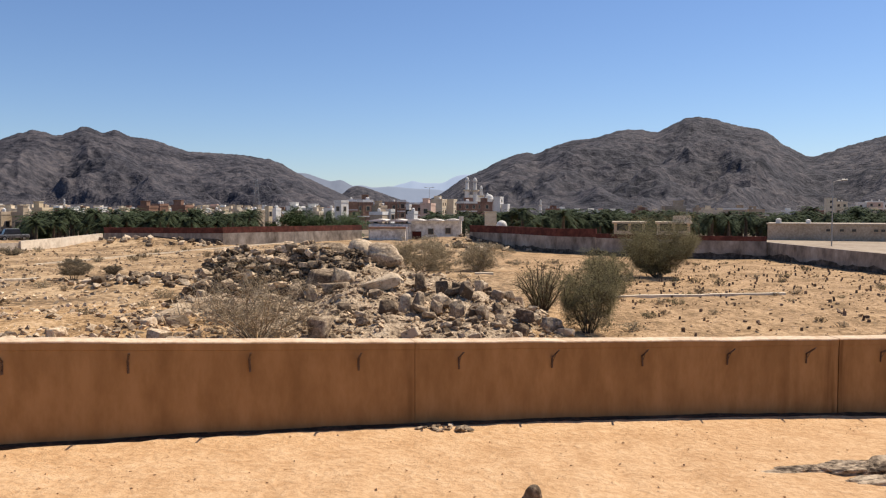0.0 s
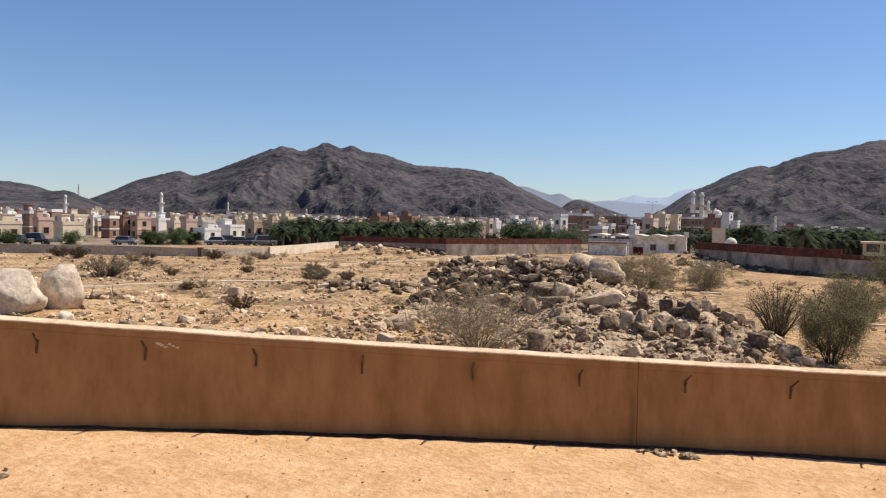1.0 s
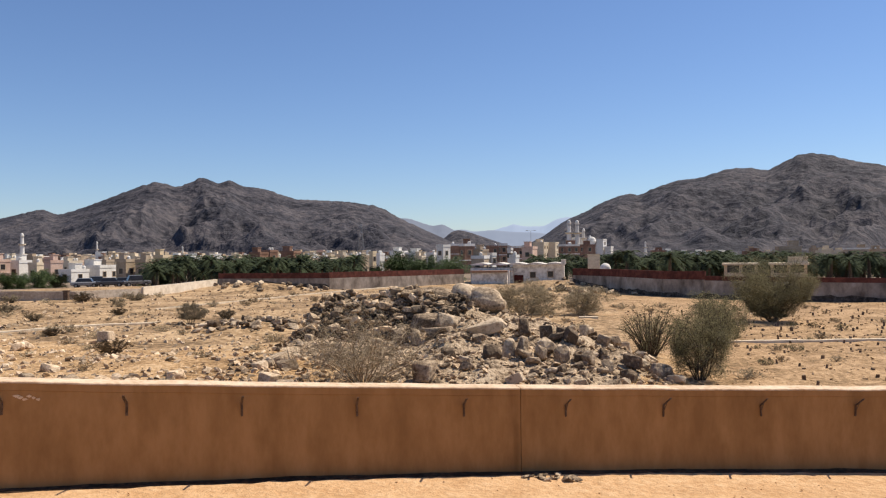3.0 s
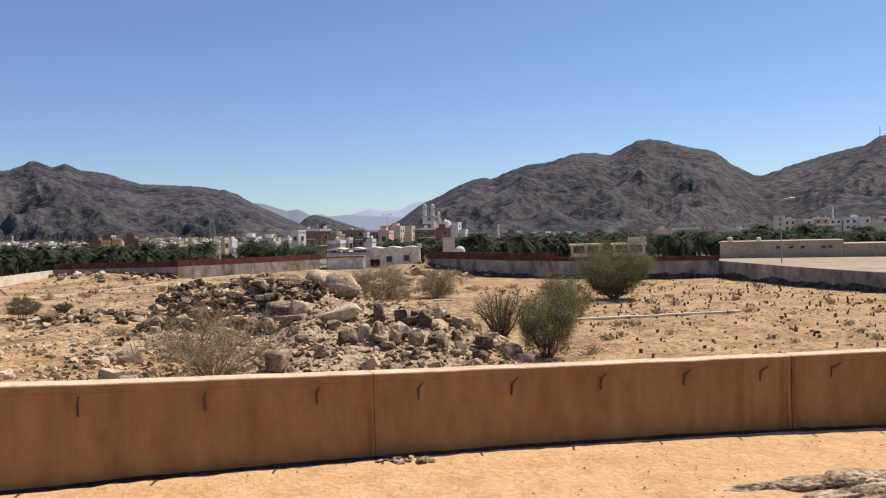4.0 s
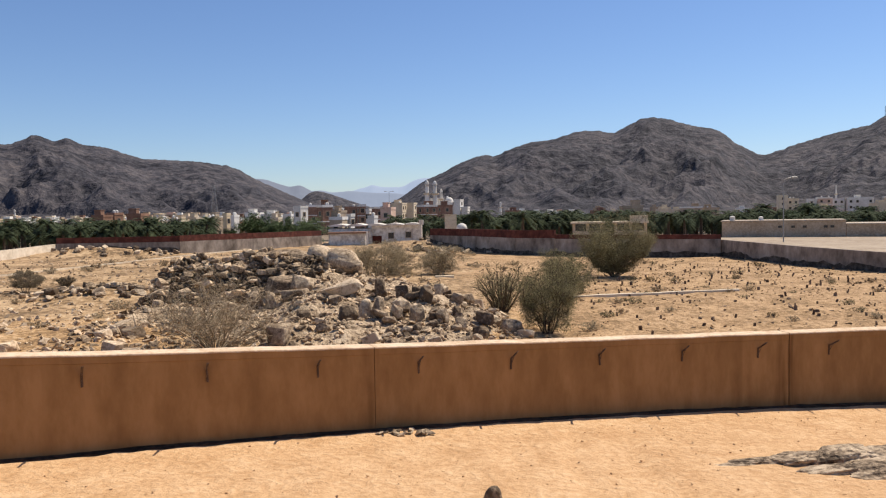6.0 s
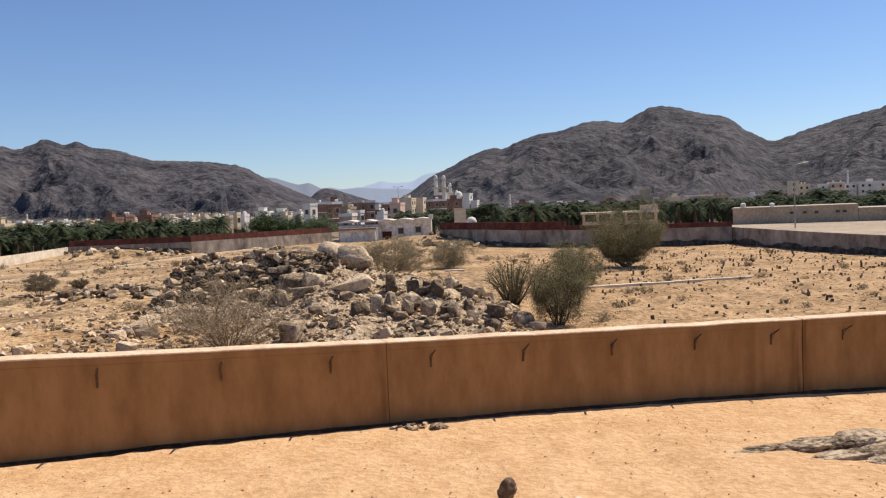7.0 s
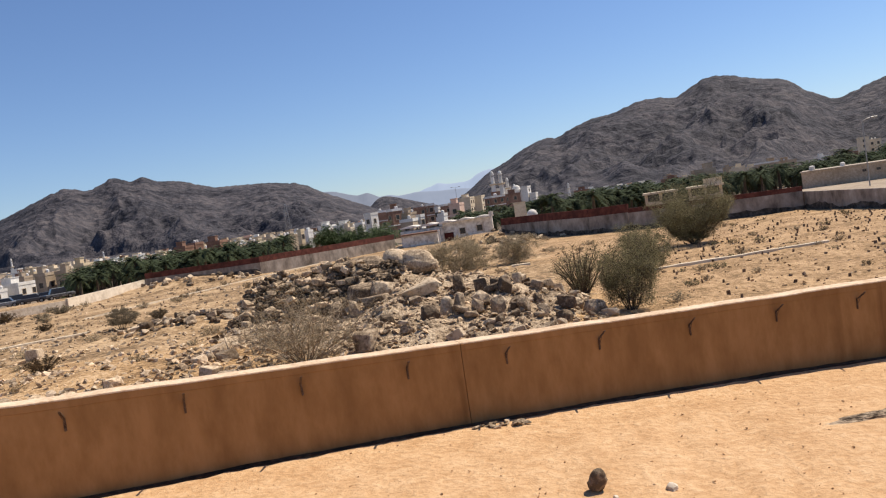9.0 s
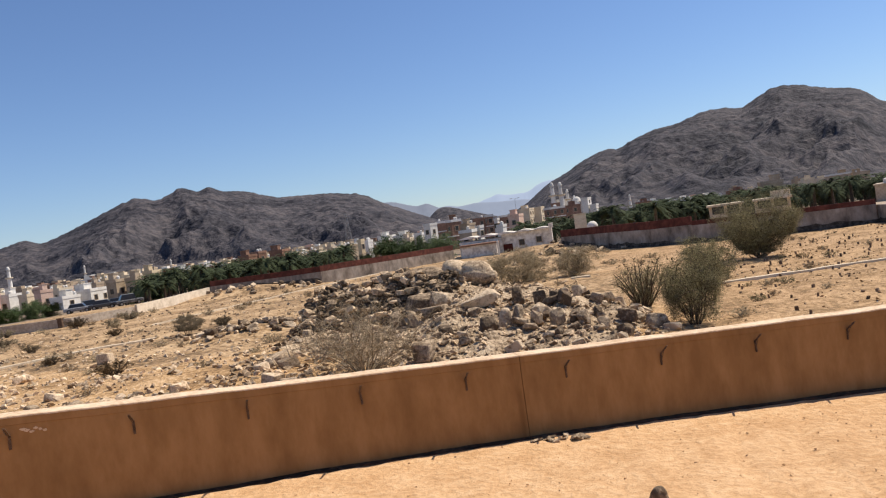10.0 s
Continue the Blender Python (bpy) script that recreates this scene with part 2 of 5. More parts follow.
# ---- the lie of the land ----
def wall_y(x):
    """The front face of the near wall in plan."""
    c = min(max(x, -14.0), 15.0)
    y = -0.006346 * c * c + 0.329814 * c + 16.999319
    return y + (x - c) * (0.329814 + 2 * -0.006346 * c)


def wall_top(x):
    c = min(max(x, -14.0), 15.0)
    return 1.545 + -0.051166 * c + 0.001556 * c * c + -1e-05 * c ** 3 - 0.05 * (x - c)


def base_level(x, y):
    s = -0.23 - 0.05 * np.clip(x, -14, 13)
    w = smooth01((y - 18) / 20)
    r = math.hypot(x, y)
    z = s * (1 - w)
    z -= 1.5 * smooth01((r - 125) / 50)
    z += 3.2 * smooth01((6.5 - r) / 5) * (1 - w)
    return float(z)


CREST_X = [-12.5, -11.2, -10.4, -6.0, -3.5, -1.6, 1.2, 3.0, 4.6]
CREST_H = [0.0, 0.9, 2.05, 2.35, 2.2, 1.6, 1.25, 0.55, 0.0]


def mound(x, y):
    """The rubble mound behind the wall: steep under its left half, a long slope to its right."""
    if not (-16 < x < 8 and 18 < y < 50):
        return 0.0
    h = float(np.interp(x, CREST_X, CREST_H))
    yc = float(np.interp(x, [-12, -3, 1.5, 4.5], [36.0, 36.0, 32.5, 28.5]))
    if y > yc:
        return h * math.exp(-((y - yc) / 4.0) ** 2)
    s = (yc - y) / (yc - 21.5)
    steep = float(smooth01((-x - 3.0) / 4.0))
    a = float(np.interp(s, [0, 0.06, 0.14, 0.5, 1], [1, 0.85, 0.36, 0.18, 0]))
    b = float(np.interp(s, [0, 0.15, 0.3, 0.6, 1], [1, 0.86, 0.62, 0.3, 0]))
    z = h * (steep * a + (1 - steep) * b)
    z += 0.25 * noise.noise((x * 0.55, y * 0.55, 41)) * min(1, z)
    ledge = math.floor(z / 0.55) * 0.55
    f = (z - ledge) / 0.55
    return max(0.0, 0.45 * z + 0.55 * (ledge + 0.55 * float(smooth01((f - 0.55) / 0.45))))


def bumps(x, y):
    z = 0.35 * math.exp(-(((x + 13) / 6) ** 2 + ((y - 28) / 4) ** 2))
    z += 0.6 * math.exp(-(((x + 17) / 3.2) ** 2 + ((y - 45) / 2.0) ** 2))
    z += 1.1 * math.exp(-(((x + 37) / 7) ** 2 + ((y - 97) / 3.5) ** 2))
    z += 1.2 * math.exp(-(((x - 1) / 6) ** 2 + ((y - 96) / 7) ** 2))
    z += 0.5 * math.exp(-(((x + 26) / 3) ** 2 + ((y - 27) / 3) ** 2))
    return z


def land(x, y):
    z = base_level(x, y) + mound(x, y) + bumps(x, y)
    d = y - wall_y(x)
    if abs(x) < 90 and 3 < y < 140:
        if d < 0:
            z -= 0.07 * float(smooth01(-d / 1.5)) * sum(math.exp(-((x - c - 0.09 * (y - 14.5) ** 2) / 0.13) ** 2) for c in (3.15, 4.35)) 
            z -= 0.055 * float(smooth01((13.2 - y) / 1.0)) * sum(math.exp(-((x + c + 0.5 * (y - 12)) / 0.14) ** 2) for c in (2.3, 2.9, 3.6))
            amp = 0.035 * smooth01(-d / 0.6)
            z += float(amp) * noise.noise((x * 1.1, y * 1.9, 3)) + 0.022 * noise.noise((x * 3.6, y * 5.5, 8)) + 0.02 * noise.noise((x * 1.9 + y, y * 3.1, 5))
        else:
            amp = 0.10 * smooth01(d / 2)
            z += float(amp) * (noise.noise((x * 0.35, y * 0.35, 1)) + 0.6 * noise.noise((x * 1.3, y * 1.3, 5)))
            if x > 6 and y < 72:
                z += 0.07 * noise.noise((x * 0.9, y * 1.5, 23)) + 0.05 * noise.noise((x * 2.2, y * 3.2, 29))
            if mound(x, y) > 0.15:
                z += 0.26 * noise.noise((x * 0.9, y * 0.9, 17)) + 0.1 * noise.noise((x * 2.3, y * 2.3, 11))
    return z


def build_ground():
    nu, nv = 330, 330
    us = [3600 * math.sinh(8.2 * (2 * i / nu - 1)) / math.sinh(8.2) for i in range(nu + 1)]
    lo = [-((k / 70) ** 2.6) * 900 - 0.16 * k for k in range(70, 0, -1)]
    hi = [0.16 * k + 0.0 * k for k in range(0, 90)]
    z, step = hi[-1], 0.18
    while len(hi) < 260:
        step *= 1.033
        z += step
        hi.append(min(z, 4000))
    vs = lo + hi
    verts, faces, mats = [], [], []
    for v in vs:
        fade = 1 - float(smooth01((abs(v) - 15) / 30))
        for u in us:
            y = v + 17.4 + (wall_y(max(min(u, 40), -40)) + 0.14 - 17.4) * fade
            verts.append((u, y, land(u, y)))
    w = len(us)
    for j in range(len(vs) - 1):
        for i in range(w - 1):
            faces.append((j * w + i, j * w + i + 1, (j + 1) * w + i + 1, (j + 1) * w + i))
            cx, cy = us[i], verts[j * w + i][1]
            n = noise.noise((cx * 0.08, cy * 0.08, 2)) * 6 + noise.noise((cx * 0.5, cy * 0.5, 2)) * 1.5
            if vs[j] < 0:
                mats.append(0)
            elif mound(cx, cy) > 0.22 + 0.1 * n / 6:
                mats.append(4)
            elif cy > 135 or cx < -75 or cx > 42:
                mats.append(3)
            elif cx > 5 + n and cy < 95:
                mats.append(2)
            elif cy > 37 + 1.2 * n and cx < 9:
                mats.append(5)
            else:
                mats.append(1)
    me = bpy.data.meshes.new("ground")
    me.from_pydata(verts, [], faces)
    for m in (SAND, FIELD, EARTH, FARSOIL, GRAVEL, DRYSOIL):
        me.materials.append(m)
    me.polygons.foreach_set("material_index", mats)
    me.polygons.foreach_set("use_smooth", [True] * len(faces))
    tagged(new("ground", me), "orange sand and pale stony desert soil", "ground", kind="structure")


build_ground()


# ---- mountains ----
def range_of(name, label, az, el, crest, foot, mat, seed, rough=1.0, rows=150, step=0.075, lean=0.35):
    """A mountain range: slopes that rise from its foot to a crest whose height follows the skyline's main summits, cut by gullies that run down it."""
    n = int((az[-1] - az[0]) / step)
    verts, faces = [], []
    for i in range(n + 1):
        a = az[0] + (az[-1] - az[0]) * i / n
        e = sum(float(np.interp(a + d, az, el)) for d in (-0.3, -0.12, 0, 0.12, 0.3)) / 5
        knob = crest * math.tan(radians(rough * 0.022 * min(e, 3) * noise.fractal((a * 2.4, seed, 0), 1.0, 2.0, 5)))
        h = crest * math.tan(radians(max(e, 0.02))) + 4.4
        sa, ca = math.sin(radians(a)), math.cos(radians(a))
        u = crest * radians(a)
        for j in range(rows + 1):
            s = j / rows * 1.25
            r = foot + (crest - foot) * s
            x, y = r * sa, r * ca
            v = (1 - s) * (crest - foot)
            prof = s ** 1.1 if s <= 1 else 1 - (s - 1) * 1.6
            w1 = u + lean * v + 130 * noise.noise((u / 420, v / 420, seed + 2))
            spur = noise.ridged_multi_fractal((w1 / 330, v / 950, seed), 0.85, 2.1, 5, 1.0, 2.0)
            crag = noise.ridged_multi_fractal((x / 130, y / 130, seed + 5), 0.8, 2.2, 5, 1.0, 2.0)
            f = noise.fractal((x / 60, y / 60, seed + 9), 0.8, 2.0, 4)
            cut = max(0.0, min(1.0, s * 3)) * max(0.0, 1 - s) ** 0.8 if s <= 1 else 0
            z = h * prof - min(rough * h * cut * (0.66 - 0.33 * spur - 0.11 * crag), h * 0.72 * prof) + rough * h * 0.035 * f * min(1, 6 * abs(1 - s)) * min(1, s * 3)
            z += knob * float(smooth01(1 - abs(1 - s) / 0.12))
            if s < 1:
                z = min(z, h * (0.25 + 0.75 * s))
            verts.append((x, y, z - 5 + 3.5 * min(1, s * 4)))
    w = rows + 1
    for i in range(n):
        for j in range(rows):
            faces.append((i * w + j, i * w + j + 1, (i + 1) * w + j + 1, (i + 1) * w + j))
    me = bpy.data.meshes.new(name)
    me.from_pydata(verts, [], faces)
    me.materials.append(mat)
    me.polygons.foreach_set("use_smooth", [True] * len(faces))
    me.flip_normals()
    return tagged(new(name, me), label, "mountain", kind="structure")


range_of("mountain", "bare dark grey rocky mountain with twin summits", [-41.5, -39.6, -38.1, -36.9, -34.1, -33.2, -31.4, -29.5, -28.0, -27.1, -25.8, -24.8, -24.2, -23.0, -22.4, -21.5, -20.1, -17.8, -14.4, -12.3, -11.5, -10.5, -8.3, -6.5, -4.6, -2, -0.5],
         [0.6, 1.2, 1.85, 2.47, 3.26, 2.84, 3.48, 4.3, 4.93, 5.2, 4.82, 5.23, 5.58, 5.08, 5.45, 4.95, 4.83, 4.06, 3.92, 3.62, 3.36, 2.73, 1.69, 0.85, 0.6, 0.4, 0.05], 2000, 850, MOUNT, 3, lean=-0.3)
range_of("mountain", "bare dark grey rocky mountain with a rounded summit and a saddle", [-3.5, -1, 0, 1.4, 3.1, 3.9, 5.5, 6.3, 6.8, 7.3, 9.2, 10.6, 12.6, 14.2, 14.9, 16.8, 17.4, 18.4, 20.4, 21.7, 22.4, 22.9, 24.8, 27.1, 29.1, 31.2, 31.9, 32.7, 33.4, 38, 44, 52],
         [0.1, 0.8, 1.32, 2.34, 3.05, 3.53, 4.12, 4.16, 4.0, 4.38, 5.0, 5.08, 5.66, 5.63, 5.36, 6.3, 6.42, 6.32, 5.68, 5.43, 5.1, 4.5, 3.46, 4.22, 4.74, 5.14, 5.66, 5.66, 5.25, 4.6, 3.0, 1.0], 1900, 750, MOUNT, 21)
range_of("foothill", "low dark rocky hill beyond the town", [-60, -52, -43.5, -42.5, -41.1, -40.4, -39.7, -37.5], [1.5, 1.5, 1.6, 1.49, 1.72, 1.39, 1.12, 0.3], 1500, 900, MOUNT, 5, rows=60)
range_of("far_mountain", "hazy mountain behind the foothill", [-62, -52, -47, -43.5, -42.8, -42, -41, -39, -36], [2.6, 2.9, 2.4, 2.02, 1.88, 1.59, 1.3, 1.0, 0.3], 3000, 2000, MOUNT, 8, rows=36)
range_of("foothill", "dark rocky hill at the mouth of the valley", [-9.5, -7.4, -6.6, -6.1, -5.4, -4.6, -3.6, -1.5], [0.3, 1.04, 1.74, 1.8, 1.62, 1.34, 0.98, 0.3], 2400, 2100, MOUNT, 17, rows=40, rough=0.6)
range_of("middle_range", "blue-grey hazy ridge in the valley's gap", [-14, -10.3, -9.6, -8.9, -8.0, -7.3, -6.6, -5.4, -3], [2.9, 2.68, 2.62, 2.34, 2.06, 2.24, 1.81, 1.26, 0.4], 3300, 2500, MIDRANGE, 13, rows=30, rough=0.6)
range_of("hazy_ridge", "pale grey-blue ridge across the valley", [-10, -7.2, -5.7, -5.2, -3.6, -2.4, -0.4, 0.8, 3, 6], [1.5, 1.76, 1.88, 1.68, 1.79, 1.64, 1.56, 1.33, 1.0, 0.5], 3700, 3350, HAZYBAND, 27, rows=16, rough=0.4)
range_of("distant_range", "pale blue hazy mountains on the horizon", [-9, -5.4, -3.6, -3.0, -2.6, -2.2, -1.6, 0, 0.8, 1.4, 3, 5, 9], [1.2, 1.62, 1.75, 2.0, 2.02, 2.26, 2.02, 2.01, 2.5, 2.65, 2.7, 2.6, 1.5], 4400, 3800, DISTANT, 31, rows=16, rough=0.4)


# ---- the near wall ----
def wall_strip(bm, x0, x1, out, thick, low, high, step=0.3):
    """A length of wall that follows the curve. low and high give heights at x; out: how far it stands proud of the face."""
    n = max(2, int((x1 - x0) / step))
    rings = []
    for i in range(n + 1):
        x = x0 + (x1 - x0) * i / n
        t = Vector((1, wall_y(x + 0.05) - wall_y(x - 0.05), 0))
        t = Vector((1, t.y / 0.1, 0)).normalized()
        nrm = Vector((t.y, -t.x, 0))
        p = Vector((x, wall_y(x), 0))
        a, b = p + nrm * out, p - nrm * thick
        l, h = low(x), high(x)
        rings.append([bm.verts.new((a.x, a.y, l)), bm.verts.new((a.x, a.y, h - 0.012)), bm.verts.new((a.x - nrm.x * 0.012, a.y - nrm.y * 0.012, h)),
                      bm.verts.new((b.x, b.y, h + 0.008)), bm.verts.new((b.x, b.y, l))])
    for a, b in zip(rings, rings[1:]):
        for k in range(5):
            bm.faces.new((a[k], b[k], b[(k + 1) % 5], a[(k + 1) % 5]))
    bm.faces.new(rings[0])
    bm.faces.new(rings[-1][::-1])
    bmesh.ops.recalc_face_normals(bm, faces=bm.faces)


def wobble(x):
    return 0.012 * noise.noise((x * 0.8, 0, 4)) + 0.006 * noise.noise((x * 3.1, 0, 9))


near_wall = thing("boundary_wall", Matrix(), "ochre plastered masonry wall with a pale coping", "wall", kind="structure")
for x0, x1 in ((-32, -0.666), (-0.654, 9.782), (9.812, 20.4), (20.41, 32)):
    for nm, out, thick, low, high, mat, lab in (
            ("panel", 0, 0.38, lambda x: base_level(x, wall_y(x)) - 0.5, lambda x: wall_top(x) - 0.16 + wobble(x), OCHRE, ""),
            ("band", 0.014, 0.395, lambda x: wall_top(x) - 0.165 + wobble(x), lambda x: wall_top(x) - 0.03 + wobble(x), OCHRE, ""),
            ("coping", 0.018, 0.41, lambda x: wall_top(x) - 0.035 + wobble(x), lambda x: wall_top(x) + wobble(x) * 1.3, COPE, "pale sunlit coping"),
            ("plinth", 0.004, 0.39, lambda x: base_level(x, wall_y(x)) - 0.4, lambda x: base_level(x, wall_y(x)) + 0.035 + 0.03 * noise.noise((x * 0.7, 1, 3)) + 0.03 * noise.noise((x * 4.3, 1, 3)), WALLFOOT, "dark ragged-topped strip at the wall's foot"),
            # added dark strip on the sand: deepens the wall's cast shadow by colour
            ("footing", 0.2, 0.1, lambda x: base_level(x, wall_y(x)) - 0.4, lambda x: base_level(x, wall_y(x)) + 0.014 + 0.016 * noise.noise((x * 2.1, 4, 3)), WALLFOOT, "dark strip painting the wall's shadow on the sand")):
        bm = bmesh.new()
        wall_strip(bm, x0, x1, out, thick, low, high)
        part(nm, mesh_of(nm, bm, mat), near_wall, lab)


def bracket_mesh():
    """A flat steel leg on the wall, bent over to a short arm that reaches out and up."""
    bm = bmesh.new()
    box(bm, -0.022, 0.022, -0.012, 0.0, -0.25, 0.0)
    box(bm, -0.020, -0.012, -0.045, 0.0, -0.25, 0.0)
    r = bmesh.ops.create_cube(bm, size=1, matrix=Matrix.Translation((0, -0.16, 0.09)) @ Matrix.Rotation(radians(-32), 4, "X") @ Matrix.Diagonal((0.042, 0.40, 0.012, 1)))
    r = bmesh.ops.create_cube(bm, size=1, matrix=Matrix.Translation((-0.016, -0.16, 0.075)) @ Matrix.Rotation(radians(-32), 4, "X") @ Matrix.Diagonal((0.008, 0.40, 0.04, 1)))
    tube(bm, [(0, -0.005, -0.16), (0, -0.17, 0.09)], 0.008, 0.008, 5)
    return mesh_of("bracket", bm, STEEL)


bracket = bracket_mesh()
BX = [-11.59, -9.81, -7.9, -5.98, -3.9, -1.82, 0.28, 2.4, 4.58, 6.78, 8.9, 10.97, 12.93]
BX = [BX[0] - 1.95 * k for k in range(9, 0, -1)] + BX + [BX[-1] + 2.1 * k for k in range(1, 8)]
for x in BX:
    ang = math.degrees(math.atan((wall_y(x + 0.1) - wall_y(x - 0.1)) / 0.2))
    part("bracket", bracket, near_wall, "rusty steel fence bracket", pose(x, wall_y(x) - 0.002, wall_top(x) - 0.355, random.uniform(-4, 4), random.uniform(-3, 3), ang + random.uniform(-5, 5)))


def scar_mesh(seed):
    rr = random.Random(seed)
    bm = bmesh.new()
    n = 11
    rim = [(math.cos(2 * math.pi * k / n) * rr.uniform(.5, 1), math.sin(2 * math.pi * k / n) * rr.uniform(.4, 1)) for k in range(n)]
    f = [bm.verts.new((x, -.006, z)) for x, z in rim]
    b = [bm.verts.new((x * 1.1, .004, z * 1.1)) for x, z in rim]
    bm.faces.new(f)
    for k in range(n):
        bm.faces.new((f[k], f[(k + 1) % n], b[(k + 1) % n], b[k]))
    bmesh.ops.recalc_face_normals(bm, faces=bm.faces)
    return mesh_of("plaster_scar", bm, COPE)


for k in range(6):
    x = -9.6 + .065 * k
    part("plaster_scar", scar_mesh(k), near_wall, "pale patch of flaked plaster", pose(x, wall_y(x) - .002, wall_top(x) - .26 - .03 * (k % 3), 0, 0, 24) @ Matrix.Diagonal((.07 - .006 * k, 1, .03, 1)))


# ---- far walls ----
def run_wall(name, label, pts, thick, mat, cap=None, cat="wall", damp=0.0):
    """A free-standing wall along plan points (x, y, top); cap: (height, material) of a course on top of it."""
    top = thing(name, Matrix(), label, cat, kind="structure")
    for (x0, y0, t0), (x1, y1, t1) in zip(pts, pts[1:]):
        d = Vector((x1 - x0, y1 - y0, 0)).normalized()
        nn = Vector((d.y, -d.x, 0)) * thick / 2
        for lo, up, m, nm, grow in ([(-1.5, 0.0, mat, "wall_panel", 1.0)] + ([(0.0, cap[0], cap[1], "block_course", 0.8)] if cap else []) + ([(0.0, 0.0, DAMP, "damp_course", 1.08)] if damp else [])):
            bm = bmesh.new()
            k = max(1, int(math.hypot(x1 - x0, y1 - y0) / (.5 if nm == "damp_course" else 3)))
            rings = []
            for i in range(k + 1):
                p = Vector((x0 + (x1 - x0) * i / k, y0 + (y1 - y0) * i / k, 0))
                t = t0 + (t1 - t0) * i / k + 0.03 * noise.noise((p.x, p.y, 3))
                b = land(p.x, p.y) - 0.6 if nm != "block_course" else t
                if nm == "damp_course":
                    t = land(p.x, p.y) + damp * (.75 + .7 * noise.noise((p.x * .35, p.y * .35, 6)) + .4 * noise.noise((p.x * 1.7, p.y * 1.7, 2)))
                a, c = p + nn * grow, p - nn * grow
                rings.append([bm.verts.new((a.x, a.y, b)), bm.verts.new((a.x, a.y, t + up)), bm.verts.new((c.x, c.y, t + up)), bm.verts.new((c.x, c.y, b))])
            for a, b in zip(rings, rings[1:]):
                for q in range(4):
                    bm.faces.new((a[q], b[q], b[(q + 1) % 4], a[(q + 1) % 4]))
            bm.faces.new(rings[0])
            bm.faces.new(rings[-1][::-1])
            bmesh.ops.recalc_face_normals(bm, faces=bm.faces)
            part(nm, mesh_of(nm, bm, m), top)
    return top


run_wall("compound_wall", "stained grey rendered wall topped with red blockwork", [(3.2, 94, 1.8), (6.6, 90.1, 1.78), (11.6, 80.9, 1.72), (14.9, 77.4, 1.75)], 0.3, GREYWALL, (0.80, REDBRICK), damp=.6)
run_wall("compound_wall", "stained grey rendered wall topped with low red blockwork", [(14.9, 77.3, 1.68), (20.9, 72.0, 1.68), (28.6, 70.2, 1.62)], 0.3, GREYWALL, (0.42, REDBRICK), damp=.6)
run_wall("yard_wall", "stained grey rendered boundary wall", [(28.8, 70.3, 1.55), (29.2, 64, 1.5), (29.9, 57, 1.42), (31.0, 51.7, 1.35), (33.5, 44, 1.25), (37, 34, 1.2)], 0.3, GREYWALL, damp=.6)
run_wall("compound_wall", "grey rendered wall topped with red blockwork", [(-43, 100.5, 1.5), (-35, 99.5, 1.5), (-27.4, 98.6, 1.5)], 0.3, GREYWALL, (0.7, REDBRICK), damp=.6)
run_wall("compound_wall", "pale grey rendered wall topped with red blockwork", [(-27.2, 97.6, 1.55), (-20, 106, 1.5), (-12.2, 117.5, 1.45)], 0.3, GREYWALL, (0.75, REDBRICK))
run_wall("white_wall", "sunlit cream rendered wall", [(-43.1, 100.0, 1.45), (-44.5, 93, 1.2), (-46, 86, 1.02)], 0.3, LIMEWASH)
run_wall("low_wall", "low weathered grey wall beside the road", [(-46.2, 86, 0.85), (-49.5, 78.5, 0.9), (-60, 76.5, 1.05), (-72, 73, 1.03), (-110, 62, 1.1)], 0.3, CONCRETE)
gp = thing("gate_post", pose(-49.8, 77.3, 0), "short dark steel gate post", "post")
bm = bmesh.new()
box(bm, -0.25, 0.25, -0.2, 0.2, -0.3, 0.95, bevel=0.03)
box(bm, -0.3, 0.3, -0.25, 0.25, 0.95, 1.05)
part("post", mesh_of("post", bm, STEEL), gp)

# narrow pale kerbs across the field
def kerb(label, pts, half=.15):
    bm = bmesh.new()
    rings = []
    for (x0, y0), (x1, y1) in zip(pts, pts[1:]):
        k = max(2, int(math.hypot(x1 - x0, y1 - y0) / 0.6))
        for i in range(k):
            x, y = x0 + (x1 - x0) * i / k, y0 + (y1 - y0) * i / k
            z = sum(land(x + q, y) for q in (-2, -1, 0, 1, 2)) / 5
            rings.append([bm.verts.new((x, y - half - .01, z - 0.2)), bm.verts.new((x, y - half, z + 0.11)), bm.verts.new((x, y + half, z + 0.12)), bm.verts.new((x, y + half + .01, z - 0.2))])
    for a, b in zip(rings, rings[1:]):
        for q in range(3):
            bm.faces.new((a[q], b[q], b[q + 1], a[q + 1]))
    bmesh.ops.recalc_face_normals(bm, faces=bm.faces)
    tagged(new("kerb", mesh_of("kerb", bm, CREAM)), label, "kerb", kind="structure")


kerb("narrow pale concrete kerb across the burial field", [(2.1, 53.9), (4.0, 53.9)])
kerb("narrow pale concrete kerb across the burial field", [(8.0, 39.4), (13, 40.0), (18.2, 40.75)], .1)
kerb("pale worn footpath edge beside the field", [(-32.5, 63.2), (-31.5, 67.9), (-29.7, 74.8), (-27.6, 82.9), (-25.6, 90.6), (-20.6, 105.8), (-17.4, 115.2)], .32)
kerb("pale worn footpath edge over stony ground", [(-33.9, 40.2), (-32.6, 42.7), (-29.9, 46.7), (-25.4, 50.9)], .28)


